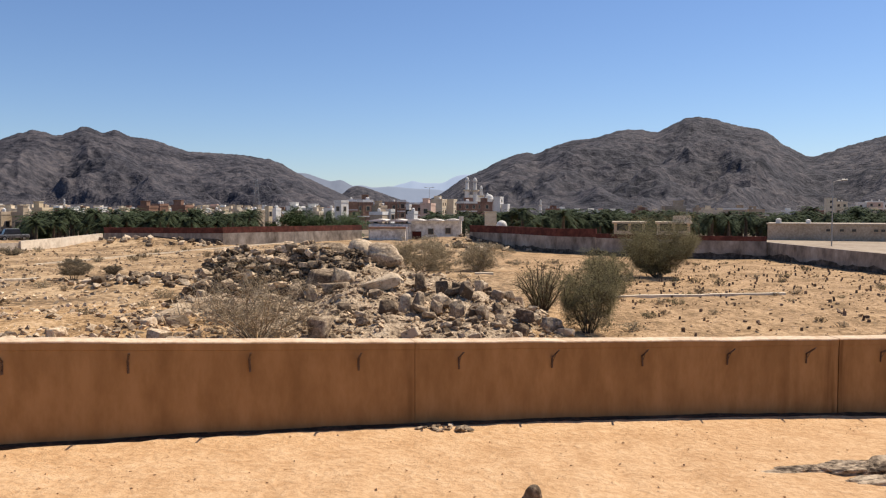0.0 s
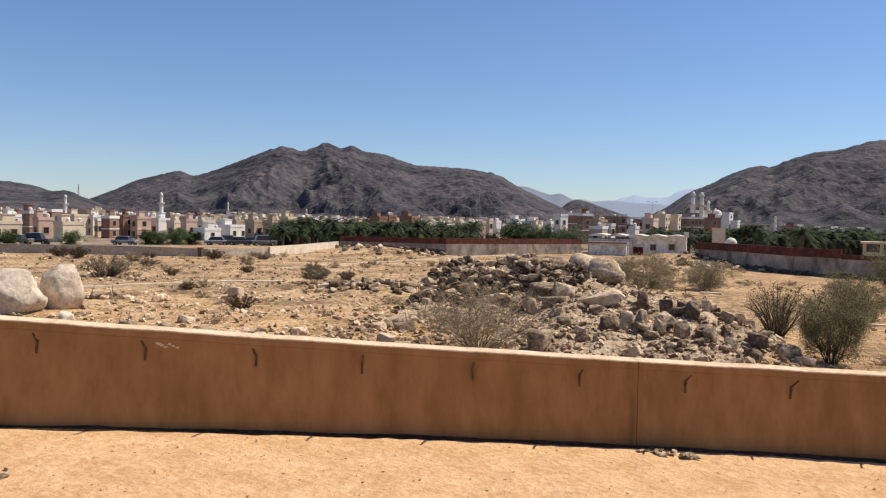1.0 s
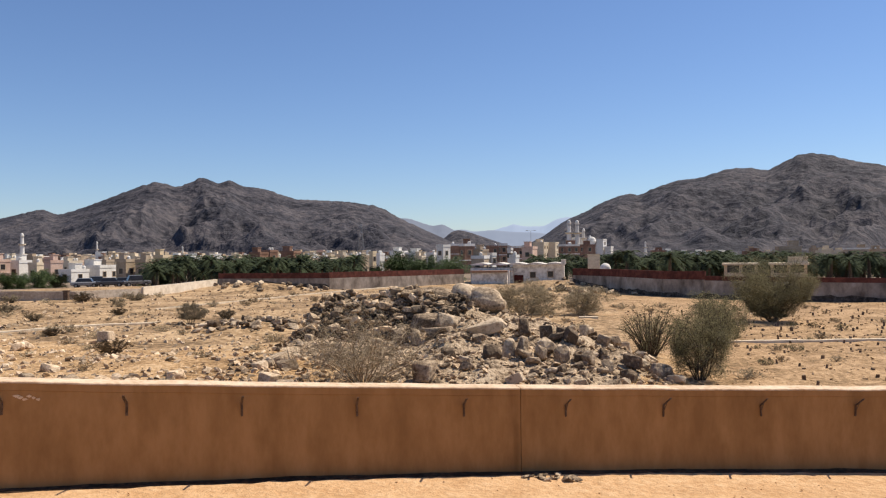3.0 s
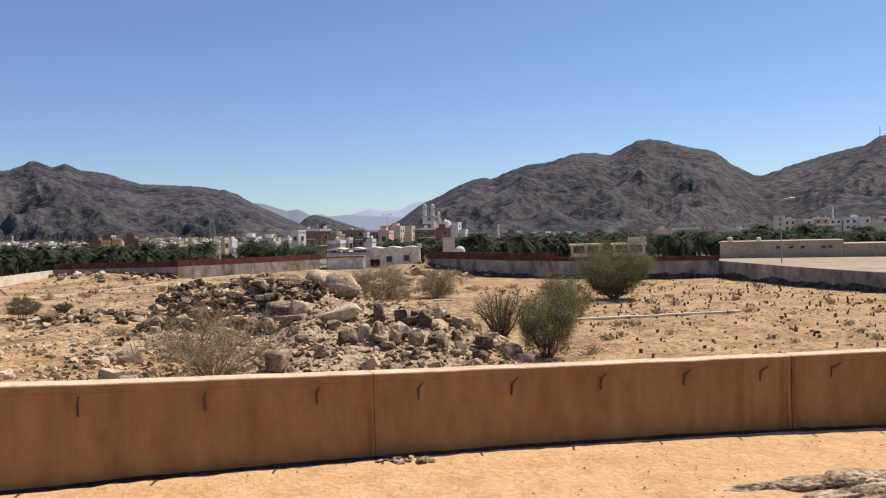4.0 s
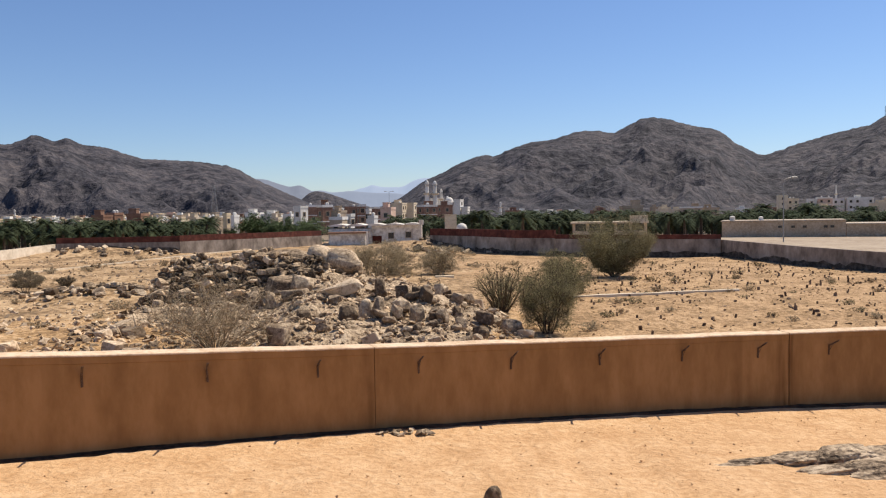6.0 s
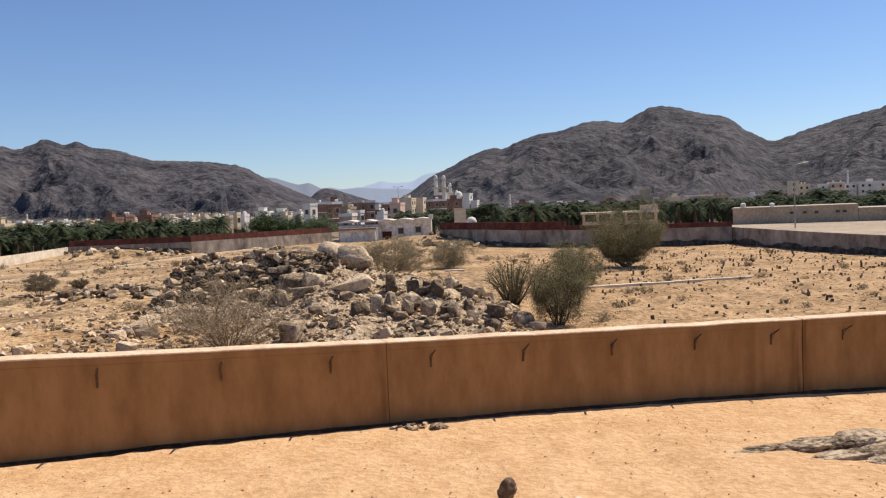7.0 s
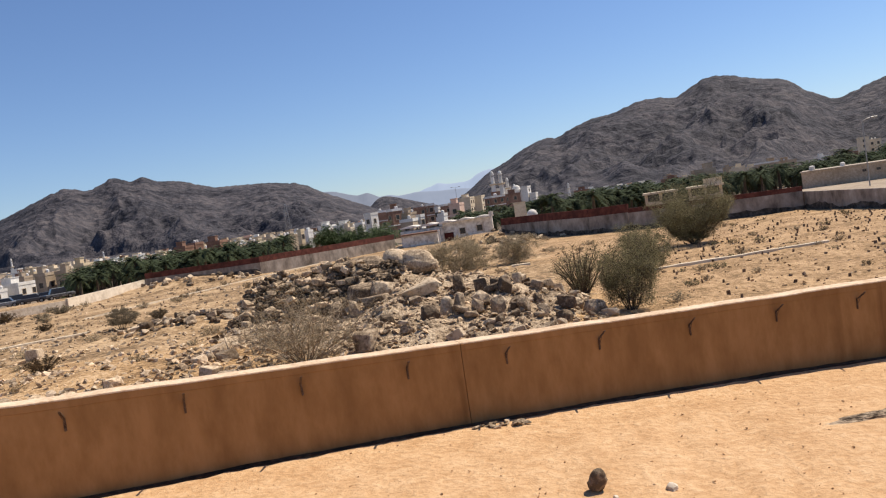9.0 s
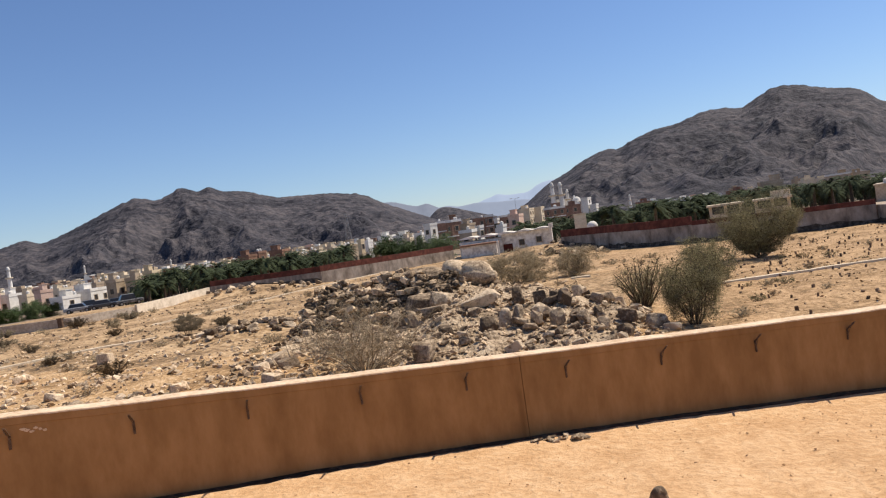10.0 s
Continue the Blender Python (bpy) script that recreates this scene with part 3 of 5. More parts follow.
# ---- buildings ----
def window_mesh():
    bm = bmesh.new()
    rings = []
    for yy in (-.06, .02):
        rings.append([bm.verts.new((x, yy, z)) for x, z in ((-.57, -.70), (.57, -.70), (.57, .65), (-.57, .65))])
        rings.append([bm.verts.new((x, yy, z)) for x, z in ((-.47, -.57), (.47, -.57), (.47, .57), (-.47, .57))])
    o0, i0, o1, i1 = rings
    for k in range(4):
        n = (k + 1) % 4
        bm.faces.new((o0[k], o0[n], i0[n], i0[k]))
        bm.faces.new((o1[k], i1[k], i1[n], o1[n]))
        bm.faces.new((o0[k], o1[k], o1[n], o0[n]))
        bm.faces.new((i0[k], i0[n], i1[n], i1[k]))
    bmesh.ops.recalc_face_normals(bm, faces=bm.faces)
    frame_me = mesh_of("window", bm, TAN)
    bm = bmesh.new()
    box(bm, -.47, .47, -.02, .01, -.57, .57)
    return frame_me, mesh_of("pane", bm, GLASS)


WINDOW, PANE = window_mesh()


def window(parent, at, name="window", label=""):
    """A window frame with its sill and, under it, the dark pane."""
    w = part(name, WINDOW, parent, label, at)
    part("pane", PANE, w)


def tank_mesh():
    bm = bmesh.new()
    cyl(bm, 0, 0, 0, 1.2, 0.6, 0.6, 12)
    cyl(bm, 0, 0, 1.2, 1.5, 0.6, 0.2, 12)
    box(bm, -0.5, -0.3, -0.5, 0.5, -0.3, 0)
    box(bm, 0.3, 0.5, -0.5, 0.5, -0.3, 0)
    return mesh_of("roof_tank", bm, WHITE)


TANK = tank_mesh()


def house(x, y, z, w, d, h, mat, turn=0.0, label="", storeys=None, tank=True, stair=True, winds=2, rng=random):
    """A flat-roofed block with parapet, floor bands, a stair head and a window in each bay of each storey; winds: on how many of its sides."""
    top = thing("house", pose(x, y, z, 0, 0, turn), label, "house", "flat-roofed town houses")
    n = storeys or max(1, round(h / 3.3))
    bm = bmesh.new()
    box(bm, -w / 2, w / 2, 0, d, -1.0, h)
    part("wall", mesh_of("wall", bm, mat), top)
    trim = WHITE if rng.random() < .3 else mat
    bm = bmesh.new()
    for a, b, c, e in ((-w / 2 - .1, w / 2 + .1, -.1, .12), (-w / 2 - .1, w / 2 + .1, d - .12, d + .1), (-w / 2 - .1, -w / 2 + .12, .12, d - .12), (w / 2 - .12, w / 2 + .1, .12, d - .12)):
        box(bm, a, b, c, e, h, h + 0.75)
    part("parapet", mesh_of("parapet", bm, trim), top)
    if winds:
        for k in range(1, n):
            bm = bmesh.new()
            box(bm, -w / 2 - .12, w / 2 + .06, -.12, 0.02, h * k / n - 0.14, h * k / n + 0.14)
            box(bm, -w / 2 - .12, -w / 2 + .02, .02, d, h * k / n - 0.14, h * k / n + 0.14)
            part("floor_band", mesh_of("floor_band", bm, trim), top)
    if stair:
        bm = bmesh.new()
        sx, q = rng.uniform(-w / 4, w / 4), min(1.5, w / 5)
        box(bm, sx - q, sx + q, d * .4, d * .4 + 2 * q, h, h + 2.1)
        box(bm, sx - q - .15, sx + q + .15, d * .4 - .15, d * .4 + 2 * q + .15, h + 2.1, h + 2.25)
        part("stair_head", mesh_of("stair_head", bm, mat), top)
    if tank:
        for k in range(rng.randint(0, 2)):
            part("roof_tank", TANK, top, "white water tank", pose(rng.uniform(-w / 3, w / 3), d * rng.uniform(.1, .8), h + 0.35) @ Matrix.Diagonal((.7, .7, .8, 1)))
    if winds:
        for side, length in ((0, w), (1, d))[:winds]:
            bays = max(1, int(length / 2.9))
            for k in range(n):
                for b in range(bays):
                    if rng.random() < 0.82:
                        u = length * (b + .5) / bays
                        at = pose(-w / 2 + u, 0, h * (k + .55) / n) if side == 0 else pose(-w / 2, d - u, h * (k + .55) / n, 0, 0, -90)
                        window(top, at @ Matrix.Diagonal((1.25, 1, 1.15, 1)))
    return top


def polar(az, r):
    return r * math.sin(radians(az)), r * math.cos(radians(az))


rt = random.Random(11)
NAMES = {"cream_render": "cream", "white_paint": "white", "pink_render": "pale pink", "brown_brick": "brown brick", "yellow_render": "yellow", "tan_render": "tan"}


def block(az, r, wdeg, top_el, mat, extra="", turn=None, **kw):
    """A house that fills wdeg of the view from the start; the streets run askew, so that a sunlit and a shaded side show."""
    turn = (rt.uniform(68, 88) if az < -18 else rt.uniform(56, 74)) if turn is None else turn
    x, y = polar(az, r)
    zb = base_level(x, y) - 0.2
    h = 4.4 + r * math.tan(radians(top_el)) - zb - 0.75
    q = radians(turn + az)
    w = r * radians(wdeg) / (abs(math.cos(q)) + .75 * abs(math.sin(q)))
    n = max(1, round(h / 3.4))
    c, s = math.cos(radians(turn)), math.sin(radians(turn))
    house(x + s * w * .375, y - c * w * .375, zb, w, w * .75, h, mat, turn, f"{NAMES[mat.name]} {n}-storey flat-roofed house{extra}", n, rng=rt, **kw)


# the town's front row, quarter by quarter from the west: bearing, distance, width, height of the roof
WEST_QUARTER = (
    (-47.5, 210, 1.9, -.26, CREAM), (-46.1, 232, 1.1, -.25, BRICK), (-44.9, 200, 2.4, -.42, CREAM), (-44.3, 245, 1.3, -.02, WHITE), (-45.0, 300, 1.1, .27, BRICK), (-43.0, 218, 1.4, .24, BRICK),
    (-41.9, 222, 1.0, .37, BRICK), (-42.5, 196, 1.2, -.15, PINK), (-41.0, 192, 1.8, -.41, CREAM), (-40.5, 260, 1.4, .08, CREAM), (-39.5, 262, 1.2, .04, CREAM), (-39.3, 430, 2.2, .4, TAN),
    (-39.2, 236, .5, -.18, YELLOW), (-38.5, 226, 1.1, .01, BRICK), (-37.5, 230, 1.2, .1, BRICK), (-36.6, 228, 1.3, -.01, PINK))
MARKET_QUARTER = (
    (-35.4, 232, 1.3, -.08, WHITE), (-34.4, 226, 1.1, -.23, CREAM), (-33.5, 222, 1.1, -.11, PINK), (-32.3, 218, 1.8, -.7, WHITE), (-30.7, 224, 2.2, -.46, WHITE), (-30.5, 350, 1.5, .18, WHITE),
    (-32.4, 290, 1.2, -.15, CREAM), (-29.1, 216, 1.3, -.09, TAN), (-27.9, 214, 1.3, -.12, TAN), (-26.8, 221, 1.2, .17, YELLOW), (-25.7, 330, .8, .13, BRICK), (-24.9, 300, 1.5, -.07, WHITE),
    (-23.3, 310, 1.6, -.06, WHITE), (-21.8, 320, 1.3, -.1, CREAM))
GROVE_QUARTER = (
    (-20.4, 255, 1.3, .3, BRICK), (-19.6, 262, 1.0, .44, BRICK), (-18.2, 256, 1.4, .36, BRICK), (-16.9, 300, 1.5, .06, CREAM), (-15.5, 280, 1.5, -.1, CREAM), (-14.4, 282, 1.1, .04, CREAM),
    (-13.2, 238, 1.2, .01, TAN), (-12.4, 228, .5, .29, YELLOW), (-11.9, 260, .7, .15, WHITE), (-10.5, 330, 1.3, .29, WHITE), (-9.3, 300, 1.5, .17, WHITE), (-8.1, 262, .9, .15, WHITE), (-7.3, 252, 1.0, .7, WHITE))
VALLEY_QUARTER = (
    (-6.5, 300, .8, .75, BRICK), (-5.6, 240, 1.1, .75, BRICK), (-4.6, 262, 1.1, .34, TAN), (-4.6, 190, 1.4, -.11, TAN), (-3.8, 192, .6, .09, WHITE), (-3.7, 310, 1.0, .6, BRICK), (-3.0, 252, .6, .75, BRICK),
    (-2.5, 246, .4, .42, WHITE), (-2.2, 205, .7, -.07, WHITE), (-1.9, 310, 1.0, .55, BRICK), (-1.1, 242, 1.1, .5, PINK), (-.3, 370, 1.1, .8, CREAM), (.6, 376, .8, .8, CREAM), (1.7, 300, 1.5, .62, BRICK),
    (3.0, 322, 1.1, .6, BRICK), (4.0, 388, .7, .97, WHITE), (4.5, 386, .6, .44, WHITE))
EAST_QUARTER = (
    (7.9, 430, 1.1, .12, BRICK), (10.7, 480, 1.4, -.04, WHITE), (12.2, 490, 1.7, -.08, WHITE), (16.2, 230, 1.6, .29, TAN), (20.2, 420, 1.5, .14, TAN), (21.5, 425, 1.1, .06, TAN), (26.0, 500, .7, .79, CREAM),
    (26.6, 505, .8, .56, CREAM), (27.9, 520, .9, .5, WHITE), (28.5, 520, 1.0, .58, PINK), (29.3, 530, .8, .5, WHITE), (30.5, 530, 1.7, .52, WHITE), (32.3, 520, 1.0, .55, CREAM), (33.7, 500, 1.5, .55, CREAM))
for quarter in (WEST_QUARTER, MARKET_QUARTER, GROVE_QUARTER, VALLEY_QUARTER, EAST_QUARTER):
    for az, r, wd, el, mat in quarter:
        block(az, r, wd, el, mat, winds=2 if r < 335 else 1, stair=wd > 1.0, turn=-az + 12 if az > 6 else (rt.uniform(22, 44) if mat is BRICK and az > -8 else None))
# the town behind it, thinning out to the mountains' foot
TINTS = (WHITE, CREAM, CREAM, CREAM, PINK, PINK, TAN, TAN, YELLOW, BRICK, BRICK)
for k in range(150):
    az, r = rt.uniform(-56, -6.5), 265 + 150 * rt.random()
    block(az, r, rt.uniform(.35, .9), rt.uniform(-.38, .06) + .1 * (r - 265) / 150, rt.choice(TINTS), winds=1 if rt.random() < .6 else 0, stair=rt.random() < .5)
bm = bmesh.new()
for k in range(260):
    az = rt.uniform(-56, -6) if k < 235 else rt.uniform(6, 40)
    r = rt.uniform(415, 760)
    x, y = polar(az, r)
    w = rt.uniform(6, 11)
    top = 4.4 + r * math.tan(radians(rt.uniform(-.12, .16) + .2 * (r - 415) / 345 if az < 0 else rt.uniform(-.1, .2)))
    mi = rt.choice((0, 0, 1, 1, 1, 2, 3, 3, 4))
    box(bm, x - w / 2, x + w / 2, y - w / 2, y + w / 2, -4, top, mi)
    q = rt.uniform(-w / 4, w / 4)
    box(bm, x + q - w / 5, x + q + w / 5, y - w / 5, y + w / 5, top, top + rt.uniform(.8, 2), mi)
tagged(new("far_town", mesh_of("far_town", bm, WHITE, CREAM, PINK, TAN, BRICK)), "crowded pale flat-roofed houses deep in the town", "houses", kind="stuff")


def minaret(x, y, z, h, r, label):
    """A tapering round tower with two balconies, a lantern and a pointed cap."""
    top = thing("minaret", pose(x, y, z), label, "minaret")
    bm = bmesh.new()
    cyl(bm, 0, 0, 0, h * .42, r * 1.25, r * 1.2, 8)
    cyl(bm, 0, 0, h * .42, h * .68, r, r * .92, 14)
    cyl(bm, 0, 0, h * .70, h * .86, r * .75, r * .7, 14)
    part("shaft", mesh_of("shaft", bm, WHITE), top)
    for f in (.42, .68):
        bm = bmesh.new()
        cyl(bm, 0, 0, h * f, h * f + h * .012, r * 1.1, r * 1.7, 16)
        cyl(bm, 0, 0, h * f + h * .012, h * f + h * .035, r * 1.7, r * 1.7, 16)
        part("balcony", mesh_of("balcony", bm, CREAM), top)
    bm = bmesh.new()
    for k in range(8):
        a = k * math.pi / 4
        cyl(bm, math.cos(a) * r * .62, math.sin(a) * r * .62, h * .86, h * .91, r * .12, r * .12, 6)
    cyl(bm, 0, 0, h * .91, h * .93, r * .95, r * .95, 14)
    part("lantern", mesh_of("lantern", bm, WHITE), top)
    bm = bmesh.new()
    bmesh.ops.create_uvsphere(bm, u_segments=14, v_segments=8, radius=r * .7, matrix=Matrix.Translation((0, 0, h * .945)) @ Matrix.Diagonal((1, 1, 1.3, 1)))
    cyl(bm, 0, 0, h * .96, h, r * .14, 0.01, 6)
    part("cap", mesh_of("cap", bm, WHITE, smooth=True), top)


for az, r, el, rad in ((1.73, 420, 2.39, 1.3), (2.3, 420, 2.35, 1.3), (2.75, 425, 1.78, 0.9), (3.2, 430, 1.25, .8), (-35.28, 420, 1.66, 1.0), (-41.18, 450, 1.33, 0.9), (-30.9, 430, 1.14, .55), (-25.5, 420, .76, .5), (7.0, 520, .75, .8), (29.2, 540, 1.35, .6)):
    x, y = polar(az, r)
    z = base_level(x, y)
    minaret(x, y, z, 4.4 + r * math.tan(radians(el)) - z, rad, "slender white minaret with two balconies")
mq = thing("mosque", pose(*polar(2.45, 426), -1.6, 0, 0, -2.4), "white mosque hall with a small dome below its minarets", "mosque")
bm = bmesh.new()
box(bm, -7, 8, 0, 14, -1, 11.6)
box(bm, -4, 3.5, -1.5, 0, -1, 14.2)
part("wall", mesh_of("wall", bm, WHITE), mq)
bm = bmesh.new()
bmesh.ops.create_uvsphere(bm, u_segments=20, v_segments=12, radius=2.1, matrix=Matrix.Translation((6.6, 3, 12.4)))
cyl(bm, 6.6, 3, 11.5, 12.6, 2.2, 2.1, 20)
part("dome", mesh_of("dome", bm, WHITE, smooth=True), mq)
for k in range(5):
    window(mq, pose(-5.5 + 2.8 * k, -0.01 if abs(-5.5 + 2.8 * k) > 4 else -1.51, 9.5))

# the flat white hut with a vaulted eave
hut = thing("hut", pose(-3.2, 119.0, -.3, 0, 0, -2), "low white flat-roofed hut with a scalloped eave and stained walls", "hut")
bm = bmesh.new()
box(bm, -1.6, 5.9, 0, 7, -1.2, 3.05)
part("wall", mesh_of("wall", bm, STAINED), hut)
bm = bmesh.new()
prof = []
for k in range(37):
    u = 5 * k / 36
    prof.append((-8.0 + 13.9 * k / 36, 3.1 + .24 * abs(math.sin(math.pi * u))))
rows = [[bm.verts.new((x, y, z)) for x, z in prof] for y in (-.5, 7.2)] + [[bm.verts.new((x, y, 3.0)) for x, z in prof] for y in (7.2, -.5)]
for a, b in zip(rows, rows[1:] + rows[:1]):
    for k in range(36):
        bm.faces.new((a[k], a[k + 1], b[k + 1], b[k]))
bm.faces.new([r[0] for r in rows])
bm.faces.new([r[36] for r in rows][::-1])
bmesh.ops.recalc_face_normals(bm, faces=bm.faces)
part("roof", mesh_of("roof", bm, STAINED), hut, "white scalloped roof slab")
bm = bmesh.new()
box(bm, -8.0, -1.62, -.3, 7, -1.2, 2.6)
part("side_room", mesh_of("side_room", bm, STAINED), hut)
bm = bmesh.new()
box(bm, -7.4, -2.2, -4.0, -.32, -1.2, 2.0)
part("garage", mesh_of("garage", bm, STAINED), hut, "whitewashed store")
bm = bmesh.new()
box(bm, -7.6, -2.0, -4.25, -.32, 2.0, 2.22)
part("store_roof", mesh_of("store_roof", bm, BRICK), hut, "dark brown roof slab")
bm = bmesh.new()
box(bm, -2.1, -1.85, -4.3, -4.05, -1.2, 2.3)
part("post", mesh_of("post", bm, WHITE), hut, "white corner post")
bm = bmesh.new()
box(bm, -1.5, -.1, -.06, .02, -.6, 1.5)
part("door", mesh_of("door", bm, REDDOOR), hut, "dark red door")
for x, z in ((1.3, 1.5), (3.9, 1.6)):
    window(hut, pose(x, -.01, z) @ Matrix.Diagonal((.8, 1, .7, 1)))
bm = bmesh.new()
for x in (5.6, 5.75):
    box(bm, x, x + .1, -.6, -.5, -1, 3.1)
box(bm, 5.5, 6.2, -.55, .3, 3.05, 3.75)
part("column", mesh_of("column", bm, STAINED), hut)

tw = thing("water_tower", pose(*polar(3.4, 128), 0, 0, 0, -3), "square cream water tower above the palms", "tower")
bm = bmesh.new()
box(bm, -.95, .95, -.9, .9, -1, 4.05, bevel=.05)
part("shaft", mesh_of("shaft", bm, CREAM), tw)
bm = bmesh.new()
box(bm, -1.05, 1.05, -1, 1, 4.05, 4.2)
part("cap", mesh_of("cap", bm, CREAM), tw)
ds = thing("storage_tank", pose(*polar(4.2, 124), 0), "round white storage tank", "tank")
bm = bmesh.new()
bmesh.ops.create_uvsphere(bm, u_segments=18, v_segments=10, radius=.85, matrix=Matrix.Translation((0, 0, 1.95)))
part("vessel", mesh_of("vessel", bm, WHITE, smooth=True), ds)
bm = bmesh.new()
for a in range(4):
    cyl(bm, .5 * math.cos(a * 1.57), .5 * math.sin(a * 1.57), -1, 1.5, .06, .06, 6)
part("stand", mesh_of("stand", bm, GALV), ds)

for az, w, up, lab in ((13.2, 3.75, 0, "cream pavilion with an overhanging flat roof"), (16.17, 3.9, 1, "cream pavilion with a flat roof and roof room")):
    x, y = polar(az, 100)
    pv = thing("pavilion", pose(x, y, 0, 0, 0, -az), lab, "pavilion", "pavilions behind the wall")
    bm = bmesh.new()
    box(bm, -w / 2, w / 2, .25, 4, -1, 1.85)
    for k in range(3):
        xx = -w / 2 + (w - .35) * k / 2
        box(bm, xx, xx + .35, .25, .6, 1.85, 2.75)
    box(bm, -w / 2, w / 2, 3.7, 4, 1.85, 2.75)
    part("wall", mesh_of("wall", bm, CREAM), pv)
    for k in range(2):
        bm = bmesh.new()
        xx = -w / 2 + .35 + (w - .35) * k / 2
        box(bm, xx, xx + w / 2 - .53, .45, .5, 1.85, 2.75)
        part("screen", mesh_of("screen", bm, GLASS), pv, "dark shaded opening")
    bm = bmesh.new()
    box(bm, -w / 2 - .22, w / 2 + .22, -.35, 4.4, 2.75, 2.98)
    part("roof", mesh_of("roof", bm, CREAM), pv)
    if up:
        bm = bmesh.new()
        box(bm, -.1, w / 2 + .1, .3, 3, 2.98, 3.68)
        part("roof_room", mesh_of("roof_room", bm, CREAM), pv)

wh = thing("warehouse", Matrix(), "long low tan warehouse with dark vents", "warehouse")
a0, a1, a2 = Vector((43.6, 106.8, 0)), Vector((57.4, 100.2, 0)), Vector((84, 87, 0))
for p, q, h, nm in ((a0, a1, 2.5, "wall"), (a1, a2, 2.0, "wall")):
    d = (q - p)
    ln, ang = d.length, math.degrees(math.atan2(d.y, d.x))
    bm = bmesh.new()
    box(bm, 0.05, ln, 0, 8, -2, h)
    part(nm, mesh_of(nm, bm, TAN), wh, "", pose(p.x, p.y, 0, 0, 0, ang))
    bm = bmesh.new()
    box(bm, -.1, ln, -.15, 8.1, h, h + .14)
    part("roof", mesh_of("roof", bm, CONCRETE), wh, "", pose(p.x, p.y, 0, 0, 0, ang))
    if h > 2.2:
        for u in (7.4, 9.0, 10.4, 12.9, 13.7):
            window(wh, pose(p.x, p.y, 0, 0, 0, ang) @ pose(u, -.01, 1.75) @ Matrix.Diagonal((.5, 1, .28, 1)), "vent", "dark vent")
for az, r, z, s in ((22.9, 117, 2.65, .6), (24.7, 117, 2.65, .5), (33.4, 112, 2.15, .7)):
    x, y = polar(az, r)
    t = tagged(new("water_tank", TANK), "white plastic water tank on the warehouse roof", "tank", "roof tanks")
    t.matrix_basis = pose(x, y, z, 0, 0, rt.uniform(0, 90)) @ Matrix.Diagonal((s, s, s * .7, 1))
bm = bmesh.new()
plan = ((31.5, 69.5), (33, 55), (75, 45), (110, 74), (85.5, 86), (57.3, 99.9), (43.5, 106.4), (33, 86))
up = [bm.verts.new((x, y, 0.4)) for x, y in plan]
dn = [bm.verts.new((x, y, -0.8)) for x, y in plan]
bm.faces.new(up)
for k in range(8):
    bm.faces.new((up[k], dn[k], dn[(k + 1) % 8], up[(k + 1) % 8]))
bmesh.ops.recalc_face_normals(bm, faces=bm.faces)
tagged(new("yard", mesh_of("yard", bm, DUST)), "pale dusty concrete yard in front of the warehouse", "yard", kind="structure")


def street_lamp(x, y, z, h, arms, label):
    top = thing("street_lamp", pose(x, y, z), label, "street lamp")
    bm = bmesh.new()
    cyl(bm, 0, 0, -.5, h, .075, .05, 10)
    part("pole", mesh_of("pole", bm, GALV), top)
    for s in arms:
        bm = bmesh.new()
        tube(bm, [(0, 0, h - .1), (s * .5, 0, h + .1), (s * 1.1, 0, h + .15)], .05, .04, 6)
        part("arm", mesh_of("arm", bm, GALV), top)
        bm = bmesh.new()
        box(bm, min(s * .9, s * 1.6), max(s * .9, s * 1.6), -.16, .16, h + .08, h + .26, bevel=.04)
        part("lamp_head", mesh_of("lamp_head", bm, GALV), top)


street_lamp(*polar(-1.0, 260), -1.5, 13.2, (-1, 1), "tall grey street lamp with two heads")
street_lamp(43.1, 88.0, .35, 7.2, (1,), "grey steel lamp pole standing in the yard")


def mast(x, y, z, h, w, label):
    """A lattice mast: four legs drawn together, with rings and diagonals."""
    top = thing("lattice_mast", pose(x, y, z), label, "mast")
    bm = bmesh.new()
    c = [(-1, -1), (1, -1), (1, 1), (-1, 1)]
    n = 7
    for k in range(n):
        f0, f1 = k / n, (k + 1) / n
        w0, w1 = w * (1 - .85 * f0), w * (1 - .85 * f1)
        for i in range(4):
            p, q = c[i], c[(i + 1) % 4]
            tube(bm, [(p[0] * w0, p[1] * w0, h * f0), (p[0] * w1, p[1] * w1, h * f1)], h * .005, h * .005, 4)
            tube(bm, [(p[0] * w0, p[1] * w0, h * f0), (q[0] * w1, q[1] * w1, h * f1)], h * .003, h * .003, 4)
    for f in (.7, .85, .97):
        tube(bm, [(-w * 1.1, 0, h * f), (w * 1.1, 0, h * f)], h * .005, h * .005, 4)
    part("lattice", mesh_of("lattice", bm, GALV), top)


mast(*polar(-13.2, 820), -2, 38, 4.0, "grey lattice power pylon below the mountain")
mast(*polar(31.95, 1900), 186, 25, 1.0, "thin radio mast on the summit")
mast(*polar(32.65, 1900), 186, 22, .9, "thin radio mast on the summit")
mast(*polar(-40.4, 1450), 30, 26, 1.5, "thin radio mast behind the town")


